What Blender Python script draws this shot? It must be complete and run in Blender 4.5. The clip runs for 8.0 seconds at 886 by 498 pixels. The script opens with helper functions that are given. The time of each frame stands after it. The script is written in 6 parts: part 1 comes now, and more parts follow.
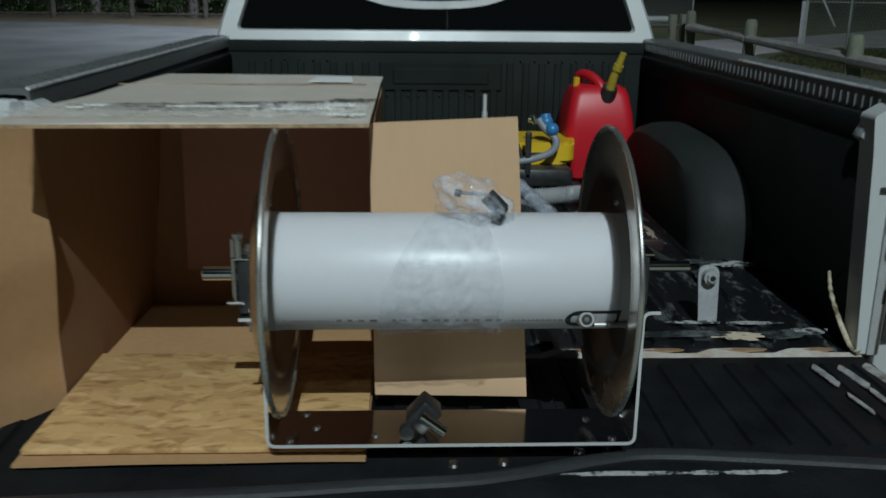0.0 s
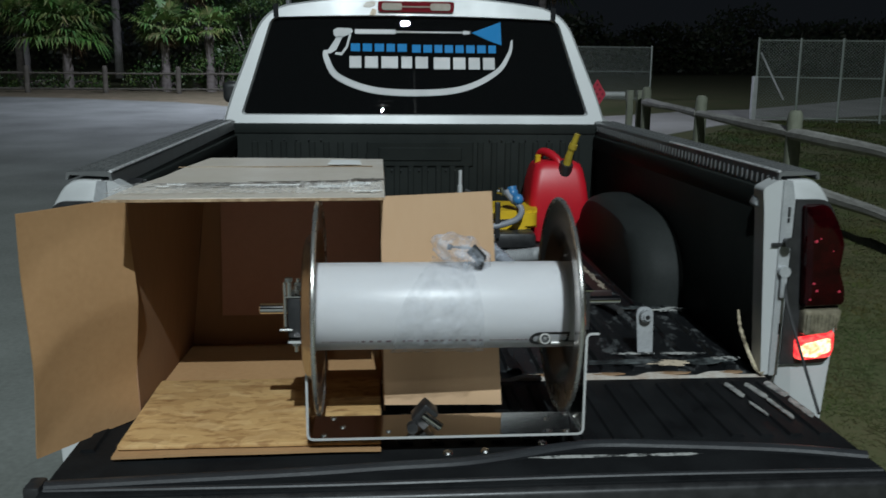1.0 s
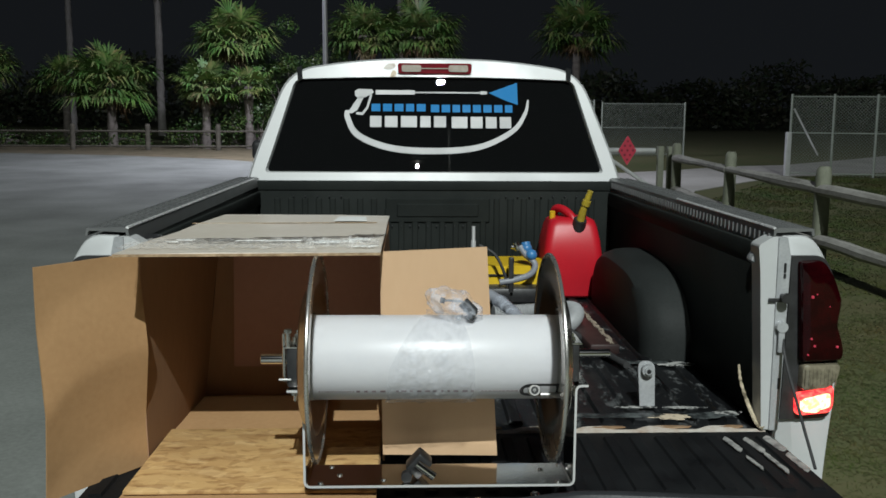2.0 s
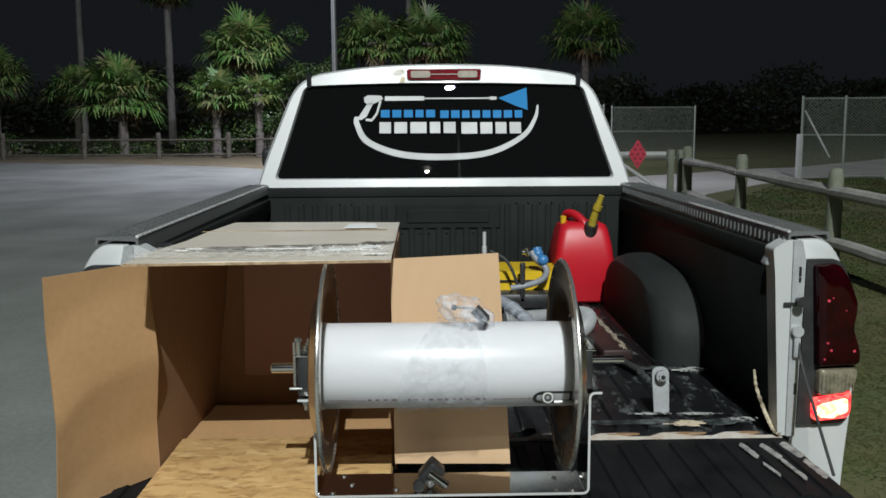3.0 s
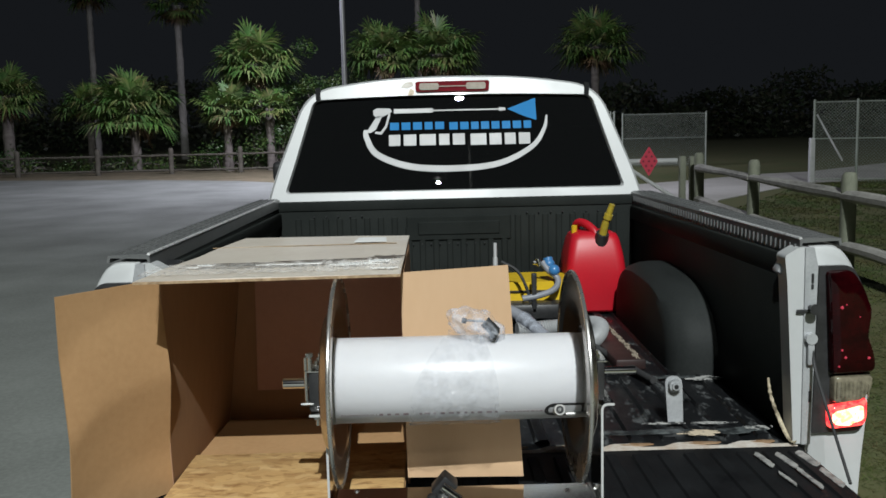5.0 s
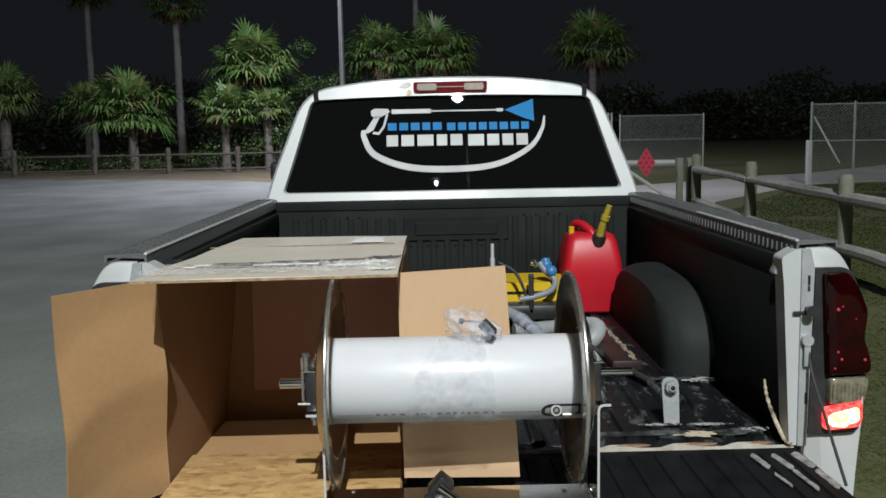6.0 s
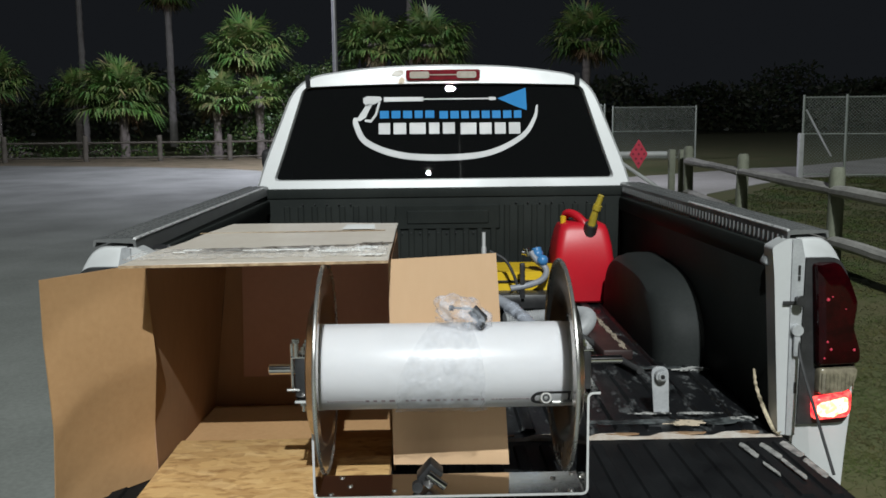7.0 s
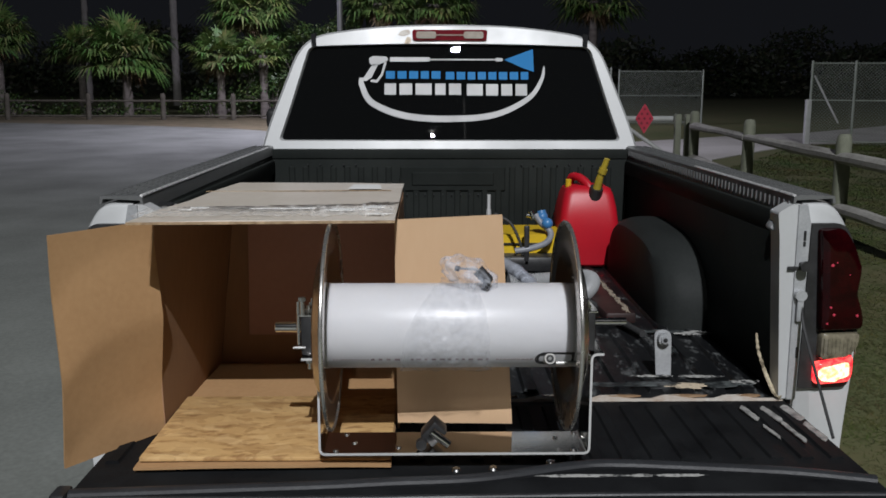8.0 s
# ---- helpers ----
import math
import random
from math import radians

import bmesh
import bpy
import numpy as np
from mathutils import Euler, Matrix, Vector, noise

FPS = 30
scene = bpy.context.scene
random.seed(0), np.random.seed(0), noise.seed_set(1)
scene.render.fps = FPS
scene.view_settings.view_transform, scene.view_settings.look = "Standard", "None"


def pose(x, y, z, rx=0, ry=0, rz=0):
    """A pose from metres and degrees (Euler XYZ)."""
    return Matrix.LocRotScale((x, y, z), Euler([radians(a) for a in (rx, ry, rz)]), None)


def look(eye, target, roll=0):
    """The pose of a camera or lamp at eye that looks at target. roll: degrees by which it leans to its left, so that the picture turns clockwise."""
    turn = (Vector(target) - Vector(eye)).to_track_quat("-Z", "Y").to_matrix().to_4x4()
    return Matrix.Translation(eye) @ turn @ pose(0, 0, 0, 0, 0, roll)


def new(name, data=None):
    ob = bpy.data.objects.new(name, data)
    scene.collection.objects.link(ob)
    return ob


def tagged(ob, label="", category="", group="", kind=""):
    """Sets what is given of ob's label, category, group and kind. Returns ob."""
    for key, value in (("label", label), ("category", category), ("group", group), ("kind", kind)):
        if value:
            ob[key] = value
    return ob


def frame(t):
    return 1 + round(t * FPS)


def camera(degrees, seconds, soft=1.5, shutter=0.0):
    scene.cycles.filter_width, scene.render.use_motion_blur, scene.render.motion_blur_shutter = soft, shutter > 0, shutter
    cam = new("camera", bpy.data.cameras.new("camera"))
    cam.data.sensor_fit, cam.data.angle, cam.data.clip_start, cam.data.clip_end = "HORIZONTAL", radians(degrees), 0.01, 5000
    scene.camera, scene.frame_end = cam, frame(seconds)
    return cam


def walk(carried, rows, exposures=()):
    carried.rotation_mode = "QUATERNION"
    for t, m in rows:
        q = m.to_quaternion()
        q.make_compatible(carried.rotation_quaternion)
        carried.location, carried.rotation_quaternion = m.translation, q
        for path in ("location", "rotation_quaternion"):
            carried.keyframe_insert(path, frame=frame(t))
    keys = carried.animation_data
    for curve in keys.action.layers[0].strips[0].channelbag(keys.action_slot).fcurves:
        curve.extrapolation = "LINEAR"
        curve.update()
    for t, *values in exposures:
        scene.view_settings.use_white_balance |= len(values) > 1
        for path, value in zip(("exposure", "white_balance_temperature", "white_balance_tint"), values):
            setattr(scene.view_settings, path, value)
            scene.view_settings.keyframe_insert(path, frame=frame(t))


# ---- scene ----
cam = camera(53.2, 8.0, 1.6, 0.4)
PATH = [
    (0, (-0.113, -1.585, 1.468), (-0.034, 0.337, 0.919), 0.6),
    (0.2, (-0.154, -1.71, 1.492), (-0.07, 0.222, 0.984), 0.3),
    (0.5, (-0.239, -1.877, 1.523), (-0.1, 0.066, 1.069), 0.8),
    (0.7, (-0.231, -1.938, 1.533), (-0.099, 0.012, 1.108), 0.4),
    (1, (-0.184, -2.028, 1.536), (-0.032, -0.073, 1.139), 0.5),
    (1.2, (-0.137, -2.056, 1.537), (-0.018, -0.093, 1.171), 0.2),
    (1.5, (-0.113, -2.081, 1.549), (-0.017, -0.108, 1.234), 0.3),
    (1.7, (-0.104, -2.099, 1.552), (-0.019, -0.123, 1.26), 0.2),
    (2, (-0.105, -2.1, 1.547), (-0.034, -0.12, 1.272), 0.3),
    (3.5, (-0.105, -2.079, 1.547), (-0.072, -0.097, 1.286), -0.7),
    (4, (-0.101, -2.079, 1.552), (-0.079, -0.096, 1.297), -1.1),
    (4.5, (-0.098, -2.082, 1.553), (-0.081, -0.097, 1.311), -1.4),
    (6, (-0.098, -2.086, 1.553), (-0.073, -0.101, 1.315), -1.1),
    (6.5, (-0.095, -2.082, 1.55), (-0.064, -0.098, 1.3), -1.2),
    (7, (-0.096, -2.081, 1.545), (-0.053, -0.099, 1.285), -0.6),
    (7.5, (-0.094, -2.079, 1.542), (-0.046, -0.102, 1.244), -0.2),
    (8, (-0.103, -2.085, 1.541), (-0.067, -0.115, 1.198), 0.1),
]
EXPOSURES = [(0.0, -0.35, 5700, -7), (0.5, -0.2, 5800, -5), (1.2, -0.1, 5900, -2), (2.0, 0.3, 6300, -1), (3.5, 0.45, 6280, 1), (6.0, 0.45, 6300, 2), (7.0, 0.45, 6300, 2), (7.5, 0.4, 6320, 4), (8.0, 0.1, 6290, 9)]
walk(cam, [(t, look(eye, target, roll)) for t, eye, target, roll in PATH], EXPOSURES)

# ---------------------------------------------------------------- world and large lights
world = bpy.data.worlds.new("night")
scene.world = world
world.use_nodes = True
world.node_tree.nodes["Background"].inputs["Color"].default_value = (0.35, 0.37, 0.45, 1)
world.node_tree.nodes["Background"].inputs["Strength"].default_value = 0.0165


def area_lamp(name, eye, target, watts, size, colour):
    data = bpy.data.lights.new(name, "AREA")
    data.shape, data.size, data.energy, data.color = "DISK", size, watts, colour
    ob = new(name, data)
    ob.matrix_world = look(eye, target)
    return ob


NEAR_LAMP = (0.95, -20.4, 20.1)
BACK_LAMP = (0.09, -20.0, 16.1)
FAR_LAMP = (-2.9, 21.0, 8.6)
area_lamp("near_lamp_light", NEAR_LAMP, (0.95, -21.0, 0), 10900, 0.32, (0.975, 0.97, 0.985))
area_lamp("back_lamp_light", BACK_LAMP, (0, -8, 0), 350, 0.12, (1.0, 0.97, 0.92))
area_lamp("far_lamp_light", FAR_LAMP, (-2.4, 24.0, 0), 1350, 0.4, (0.88, 0.82, 1.0))


# ---------------------------------------------------------------- materials
def nodes_of(mat):
    mat.use_nodes = True
    nt = mat.node_tree
    return nt, nt.nodes, nt.links, nt.nodes["Principled BSDF"]


def material(name, colour, rough=0.5, metal=0.0, dark=None, scale=8.0, fine=90.0, amount=0.35, bump=0.1, rough_var=0.15,
             stretch=(1, 1, 1), spec=0.5, coat=0.0, dist=0.002, span=(0.45, 1.05)):
    """A surface with a broad and a fine variation of colour, roughness and relief, in object space."""
    mat = bpy.data.materials.new(name)
    nt, n, l, bsdf = nodes_of(mat)
    dark = dark or tuple(c * 0.6 for c in colour)
    co = n.new("ShaderNodeTexCoord")
    mp = n.new("ShaderNodeMapping")
    mp.inputs["Scale"].default_value = stretch
    l.new(co.outputs["Object"], mp.inputs["Vector"])
    big, small = n.new("ShaderNodeTexNoise"), n.new("ShaderNodeTexNoise")
    big.inputs["Scale"].default_value, small.inputs["Scale"].default_value = scale, fine
    big.inputs["Detail"].default_value, small.inputs["Detail"].default_value = 5, 3
    for tex in (big, small):
        l.new(mp.outputs["Vector"], tex.inputs["Vector"])
    add = n.new("ShaderNodeMath")
    add.operation = "MULTIPLY_ADD"
    l.new(small.outputs["Fac"], add.inputs[0])
    add.inputs[1].default_value = 0.5
    l.new(big.outputs["Fac"], add.inputs[2])
    ramp = n.new("ShaderNodeMapRange")
    ramp.inputs["From Min"].default_value, ramp.inputs["From Max"].default_value = span
    ramp.inputs["To Min"].default_value, ramp.inputs["To Max"].default_value = 0.0, min(1.0, amount * 2)
    l.new(add.outputs[0], ramp.inputs["Value"])
    mix = n.new("ShaderNodeMix")
    mix.data_type = "RGBA"
    mix.inputs["A"].default_value, mix.inputs["B"].default_value = (*colour, 1), (*dark, 1)
    l.new(ramp.outputs["Result"], mix.inputs["Factor"])
    l.new(mix.outputs["Result"], bsdf.inputs["Base Color"])
    rr = n.new("ShaderNodeMapRange")
    rr.inputs["To Min"].default_value, rr.inputs["To Max"].default_value = max(0.02, rough - rough_var), min(1, rough + rough_var)
    l.new(big.outputs["Fac"], rr.inputs["Value"])
    l.new(rr.outputs["Result"], bsdf.inputs["Roughness"])
    bsdf.inputs["Metallic"].default_value = metal
    bsdf.inputs["Specular IOR Level"].default_value = spec
    bsdf.inputs["Coat Weight"].default_value = coat
    if bump:
        bp = n.new("ShaderNodeBump")
        bp.inputs["Strength"].default_value, bp.inputs["Distance"].default_value = bump, dist
        l.new(add.outputs[0], bp.inputs["Height"])
        l.new(bp.outputs["Normal"], bsdf.inputs["Normal"])
    return mat


def clear(name, colour, rough, low, high, bump=0.0, scale=60.0):
    """A thin clear film: mostly see-through, with a gloss."""
    mat = bpy.data.materials.new(name)
    nt, n, l, bsdf = nodes_of(mat)
    bsdf.inputs["Base Color"].default_value = (*colour, 1)
    bsdf.inputs["Roughness"].default_value = rough
    co, tex = n.new("ShaderNodeTexCoord"), n.new("ShaderNodeTexNoise")
    tex.inputs["Scale"].default_value = scale
    tex.inputs["Detail"].default_value = 4
    l.new(co.outputs["Object"], tex.inputs["Vector"])
    mr = n.new("ShaderNodeMapRange")
    mr.inputs["From Min"].default_value, mr.inputs["From Max"].default_value = 0.38, 0.66
    mr.inputs["To Min"].default_value, mr.inputs["To Max"].default_value = low, high
    l.new(tex.outputs["Fac"], mr.inputs["Value"])
    l.new(mr.outputs["Result"], bsdf.inputs["Alpha"])
    bp = n.new("ShaderNodeBump")
    bp.inputs["Strength"].default_value, bp.inputs["Distance"].default_value = bump, 0.004
    l.new(tex.outputs["Fac"], bp.inputs["Height"])
    l.new(bp.outputs["Normal"], bsdf.inputs["Normal"])
    return mat


def glow(name, colour, hot, strength, base=(0.3, 0.02, 0.02)):
    """A lit lens, mottled by its moulded facets."""
    mat = bpy.data.materials.new(name)
    nt, n, l, bsdf = nodes_of(mat)
    bsdf.inputs["Base Color"].default_value = (*base, 1)
    bsdf.inputs["Roughness"].default_value = 0.12
    co, tex = n.new("ShaderNodeTexCoord"), n.new("ShaderNodeTexNoise")
    tex.inputs["Scale"].default_value = 95
    tex.inputs["Detail"].default_value = 6
    l.new(co.outputs["Object"], tex.inputs["Vector"])
    ramp = n.new("ShaderNodeValToRGB")
    ramp.color_ramp.elements[0].color = (*colour, 1)
    ramp.color_ramp.elements[1].color = (*hot, 1)
    ramp.color_ramp.elements[0].position, ramp.color_ramp.elements[1].position = 0.4, 0.6
    l.new(tex.outputs["Fac"], ramp.inputs["Fac"])
    l.new(ramp.outputs["Color"], bsdf.inputs["Emission Color"])
    bsdf.inputs["Emission Strength"].default_value = strength
    return mat


M_white = material("white_car_paint", (0.485, 0.495, 0.495), 0.34, dark=(0.41, 0.415, 0.41), scale=5, fine=60, amount=0.25, bump=0.0, coat=0.05)
# Black liner in two tones: walls lighter, tailgate dimmed, lamplight put into the colour.
M_liner = material("dusty_lit_black_liner", (0.014, 0.0163, 0.0155), 0.55, dark=(0.026, 0.029, 0.027), scale=5, fine=140, amount=0.5, bump=0.25, rough_var=0.15, spec=0.05)
M_dimmed_liner = material("dimmed_black_liner", (0.006, 0.0062, 0.007), 0.62, dark=(0.016, 0.017, 0.018), scale=9, fine=150, amount=0.5, bump=0.35, rough_var=0.2, spec=0.06)
M_arch = material("dusty_black_arch", (0.014, 0.0158, 0.0155), 0.6, dark=(0.03, 0.033, 0.032), scale=4, fine=110, amount=0.4, bump=0.15, spec=0.12)
M_lip = material("grey_rubbed_plastic", (0.032, 0.034, 0.037), 0.45, dark=(0.014, 0.014, 0.016), scale=9, fine=180, amount=0.6, bump=0.3)
M_cap = material("worn_tread_rail", (0.12, 0.125, 0.126), 0.42, metal=0.25, dark=(0.17, 0.172, 0.17), scale=14, fine=200, amount=0.5, bump=0.15)
M_galv = material("bare_galvanised_steel", (0.5, 0.51, 0.52), 0.45, metal=0.3, dark=(0.32, 0.33, 0.34), scale=20, fine=150, amount=0.5, bump=0.1)
M_rust = material("rusty_pale_steel", (0.62, 0.6, 0.55), 0.55, dark=(0.3, 0.16, 0.07), scale=22, fine=90, amount=0.32, bump=0.2)
M_steel = material("polished_stainless_steel", (0.74, 0.72, 0.69), 0.1, metal=1.0, dark=(0.64, 0.62, 0.59), scale=6, fine=220, amount=0.35, bump=0.01, rough_var=0.05)
M_rolled = material("rolled_rim_steel", (0.62, 0.61, 0.58), 0.26, metal=0.85, dark=(0.5, 0.49, 0.46), scale=30, fine=260, amount=0.4, bump=0.02)
M_disc = material("polished_disc_steel", (0.66, 0.62, 0.57), 0.26, metal=1.0, dark=(0.52, 0.48, 0.43), scale=5, fine=220, amount=0.4, bump=0.01, rough_var=0.08)
M_cut = material("cut_steel_edge", (0.7, 0.7, 0.69), 0.55, metal=0.45, dark=(0.6, 0.6, 0.59), scale=30, fine=260, amount=0.4, bump=0.05)
M_bare = material("bare_metal_with_glints", (0.8, 0.8, 0.79), 0.4, metal=0.3, dark=(0.35, 0.35, 0.35), scale=60, fine=260, amount=0.5, bump=0.3, span=(0.7, 1.0))
M_satin = material("satin_steel", (0.5, 0.49, 0.47), 0.42, metal=0.6, dark=(0.4, 0.39, 0.37), scale=12, fine=220, amount=0.4, bump=0.02)
M_zinc = material("zinc_bolt", (0.72, 0.72, 0.7), 0.25, metal=1.0, dark=(0.5, 0.5, 0.48), scale=60, fine=300, bump=0.05)
M_pvc = material("white_pvc_pipe", (0.68, 0.67, 0.69), 0.36, dark=(0.635, 0.625, 0.645), scale=7, fine=120, amount=0.25, bump=0.02, rough_var=0.06)
M_sock = material("duller_pvc_end", (0.64, 0.625, 0.6), 0.4, dark=(0.56, 0.545, 0.51), scale=20, amount=0.3, bump=0.02)
for mat in (M_pvc, M_sock):
    bsdf = mat.node_tree.nodes["Principled BSDF"]
    bsdf.inputs["Subsurface Weight"].default_value = 0.5
    bsdf.inputs["Subsurface Radius"].default_value = (1.0, 0.95, 0.9)
    bsdf.inputs["Subsurface Scale"].default_value = 0.03
M_ink = material("grey_red_print", (0.2, 0.13, 0.15), 0.5, dark=(0.36, 0.3, 0.31), scale=60, amount=0.6, bump=0)
M_black = material("black_plastic", (0.014, 0.014, 0.015), 0.4, dark=(0.035, 0.035, 0.036), scale=30, fine=160, amount=0.5, bump=0.12)
M_rubber = material("black_rubber", (0.02, 0.02, 0.021), 0.65, dark=(0.05, 0.05, 0.05), scale=30, amount=0.4, bump=0.2)
M_card = material("brown_cardboard", (0.43, 0.262, 0.128), 0.8, dark=(0.33, 0.19, 0.088), scale=3.2, fine=75, amount=0.45, bump=0.12, spec=0.2)
# Same brown card, darkened so the shade inside the box is in its colour.
M_card_in = material("shade_darkened_cardboard", (0.33, 0.2, 0.118), 0.85, dark=(0.25, 0.148, 0.09), scale=3.5, fine=70, amount=0.4, bump=0.1, stretch=(1, 1, 0.25), spec=0.15)
M_card_flap = material("red_brown_inner_flap", (0.44, 0.26, 0.205), 0.85, dark=(0.37, 0.21, 0.165), scale=3.5, fine=70, amount=0.4, bump=0.1, spec=0.15)
M_card_pale = material("pale_cardboard", (0.55, 0.378, 0.235), 0.78, dark=(0.49, 0.325, 0.19), scale=3, fine=60, amount=0.35, bump=0.08, stretch=(1, 1, 0.3), spec=0.2)
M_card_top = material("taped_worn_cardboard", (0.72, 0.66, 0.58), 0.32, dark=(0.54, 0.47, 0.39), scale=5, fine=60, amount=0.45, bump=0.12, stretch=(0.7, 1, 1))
M_card_edge = material("cardboard_flutes", (0.5, 0.36, 0.22), 0.85, dark=(0.16, 0.1, 0.05), scale=60, fine=160, amount=0.7, bump=0.3)
M_stain = material("dark_tape_stain", (0.16, 0.13, 0.1), 0.35, dark=(0.06, 0.05, 0.045), scale=30, amount=0.6, bump=0.2)
M_label_glint = material("white_label_and_glint", (0.85, 0.85, 0.83), 0.4, dark=(0.75, 0.75, 0.73), scale=12, amount=0.3, bump=0.05)
M_tape = clear("clear_packing_tape", (0.85, 0.83, 0.8), 0.09, 0.1, 0.4, 1.0, 45)
M_film = clear("clear_plastic_film", (0.62, 0.64, 0.69), 0.13, 0.06, 0.2, 1.0, 60)
M_bag = clear("crumpled_clear_bag", (0.62, 0.66, 0.75), 0.05, 0.03, 0.5, 0.8, 42)
M_red = material("red_fuel_can_plastic", (0.5, 0.008, 0.02), 0.42, dark=(0.38, 0.006, 0.016), scale=6, fine=150, amount=0.4, bump=0.1)
M_yellow = material("yellow_plastic", (0.75, 0.5, 0.02), 0.38, dark=(0.55, 0.36, 0.02), scale=12, amount=0.4, bump=0.08)
M_spout = material("dirty_yellow_spout", (0.5, 0.38, 0.035), 0.35, dark=(0.3, 0.22, 0.03), scale=30, amount=0.5, bump=0.08)
M_blue = material("blue_plastic_knob", (0.06, 0.21, 0.45), 0.35, dark=(0.045, 0.15, 0.34), scale=25, amount=0.4, bump=0.05)
M_hose = material("grey_hose", (0.26, 0.27, 0.3), 0.45, dark=(0.16, 0.17, 0.19), scale=20, amount=0.4, bump=0.1)
M_hose_pale = material("pale_corrugated_hose", (0.34, 0.345, 0.35), 0.45, dark=(0.24, 0.245, 0.25), scale=20, amount=0.4, bump=0.1)
M_board = material("dark_red_brown_board", (0.045, 0.02, 0.018), 0.45, dark=(0.02, 0.012, 0.011), scale=10, amount=0.5, bump=0.2)
M_scuff = material("scuffed_bare_wood", (0.4, 0.34, 0.26), 0.8, dark=(0.2, 0.16, 0.12), scale=60, amount=0.6, bump=0.3)
M_worn = material("worn_pale_paint", (0.42, 0.42, 0.4), 0.6, dark=(0.016, 0.017, 0.018), scale=42, fine=170, amount=0.5, bump=0.3, span=(0.68, 0.86))
M_streak = material("scraped_grey_plastic", (0.34, 0.34, 0.32), 0.6, dark=(0.1, 0.1, 0.1), scale=30, fine=190, amount=0.5, bump=0.3, span=(0.66, 0.98))
M_rusted = material("brown_rusted_steel", (0.34, 0.24, 0.15), 0.7, dark=(0.2, 0.1, 0.04), scale=40, fine=150, amount=0.5, bump=0.2)
M_cream = material("cream_worn_paint", (0.6, 0.5, 0.37), 0.6, dark=(0.02, 0.019, 0.018), scale=38, fine=160, amount=0.5, bump=0.3, span=(0.8, 0.95))
M_strap = material("frayed_webbing", (0.5, 0.43, 0.3), 0.8, dark=(0.1, 0.08, 0.05), scale=60, fine=220, amount=0.5, bump=0.4, span=(0.6, 0.95))
M_floor = material("dusty_black_bed_floor", (0.008, 0.0085, 0.0095), 0.4, dark=(0.2, 0.21, 0.21), scale=17, fine=75, amount=0.4, bump=0.5, rough_var=0.3, stretch=(1.5, 0.7, 1), spec=0.35, span=(0.82, 1.1))
M_teal = material("rubbed_blue_grey_liner", (0.1, 0.112, 0.112), 0.55, dark=(0.012, 0.014, 0.015), scale=34, fine=120, amount=0.5, bump=0.3, span=(0.56, 0.84))
M_red_lens = material("dark_red_lens", (0.022, 0.0008, 0.0016), 0.07, dark=(0.006, 0.0005, 0.001), scale=22, fine=60, amount=0.7, bump=0.0, rough_var=0.04, coat=0.0, spec=0.2)
M_clear_lens = material("clear_ribbed_lens", (0.27, 0.24, 0.17), 0.12, dark=(0.08, 0.07, 0.05), scale=40, amount=0.5, bump=0.2, rough_var=0.05, coat=1.0)
M_brake_red = material("pale_red_lens", (0.2, 0.018, 0.026), 0.2, dark=(0.12, 0.01, 0.016), scale=30, amount=0.5, bump=0.05)
M_brake_clear = material("milky_lens_and_highlight", (0.5, 0.46, 0.4), 0.25, dark=(0.36, 0.31, 0.26), scale=40, amount=0.5, bump=0.15)
M_lit_lens = glow("lit_red_lens", (1.0, 0.015, 0.03), (1.0, 0.1, 0.08), 1.7)
M_hot_lens = glow("hot_lens_middle", (1.0, 0.3, 0.13), (1.0, 0.7, 0.4), 2.7)
M_decal_white = material("white_vinyl", (0.44, 0.44, 0.44), 0.5, dark=(0.4, 0.4, 0.4), scale=10, amount=0.2, bump=0)
M_decal_blue = material("blue_vinyl", (0.018, 0.19, 0.46), 0.6, dark=(0.015, 0.16, 0.4), scale=10, amount=0.2, bump=0, spec=0.2)
M_wood = material("weathered_fence_wood", (0.24, 0.25, 0.19), 0.85, dark=(0.1, 0.11, 0.075), scale=5, fine=60, amount=0.6, bump=0.5, stretch=(1, 1, 0.3), dist=0.006)
M_dark_wood = material("dark_fence_wood", (0.12, 0.11, 0.085), 0.9, dark=(0.04, 0.036, 0.028), scale=5, fine=60, amount=0.6, bump=0.5, dist=0.006)
M_rail_wood = material("grey_rail_wood", (0.45, 0.44, 0.4), 0.85, dark=(0.14, 0.135, 0.12), scale=6, fine=50, amount=0.6, bump=0.5, stretch=(1, 0.25, 1), dist=0.006)
M_pole = material("galvanised_pole", (0.45, 0.45, 0.47), 0.4, metal=0.5, dark=(0.34, 0.34, 0.36), scale=5, amount=0.4, bump=0.05)
# Pole colour darkened so its reflection in the glass looks unlit.
M_pole_dimmed = material("darkened_pole", (0.014, 0.013, 0.012), 0.7, dark=(0.01, 0.0095, 0.009), scale=5, amount=0.4, bump=0.05, spec=0.1)
M_wire = material("galvanised_wire", (0.33, 0.36, 0.32), 0.5, metal=0.3, dark=(0.22, 0.25, 0.21), scale=3, amount=0.4, bump=0)
M_sign = material("red_sign_and_glint", (0.6, 0.05, 0.09), 0.45, dark=(0.45, 0.03, 0.06), scale=9, amount=0.4, bump=0)
M_sign_dot = material("dark_red_dot", (0.25, 0.02, 0.04), 0.45, scale=9, amount=0.4, bump=0)
M_gate = material("pale_gate_bar", (0.55, 0.56, 0.55), 0.5, dark=(0.35, 0.36, 0.35), scale=6, amount=0.4, bump=0.05)
M_tyre = material("tyre_rubber", (0.022, 0.022, 0.023), 0.8, scale=20, amount=0.4, bump=0.3)
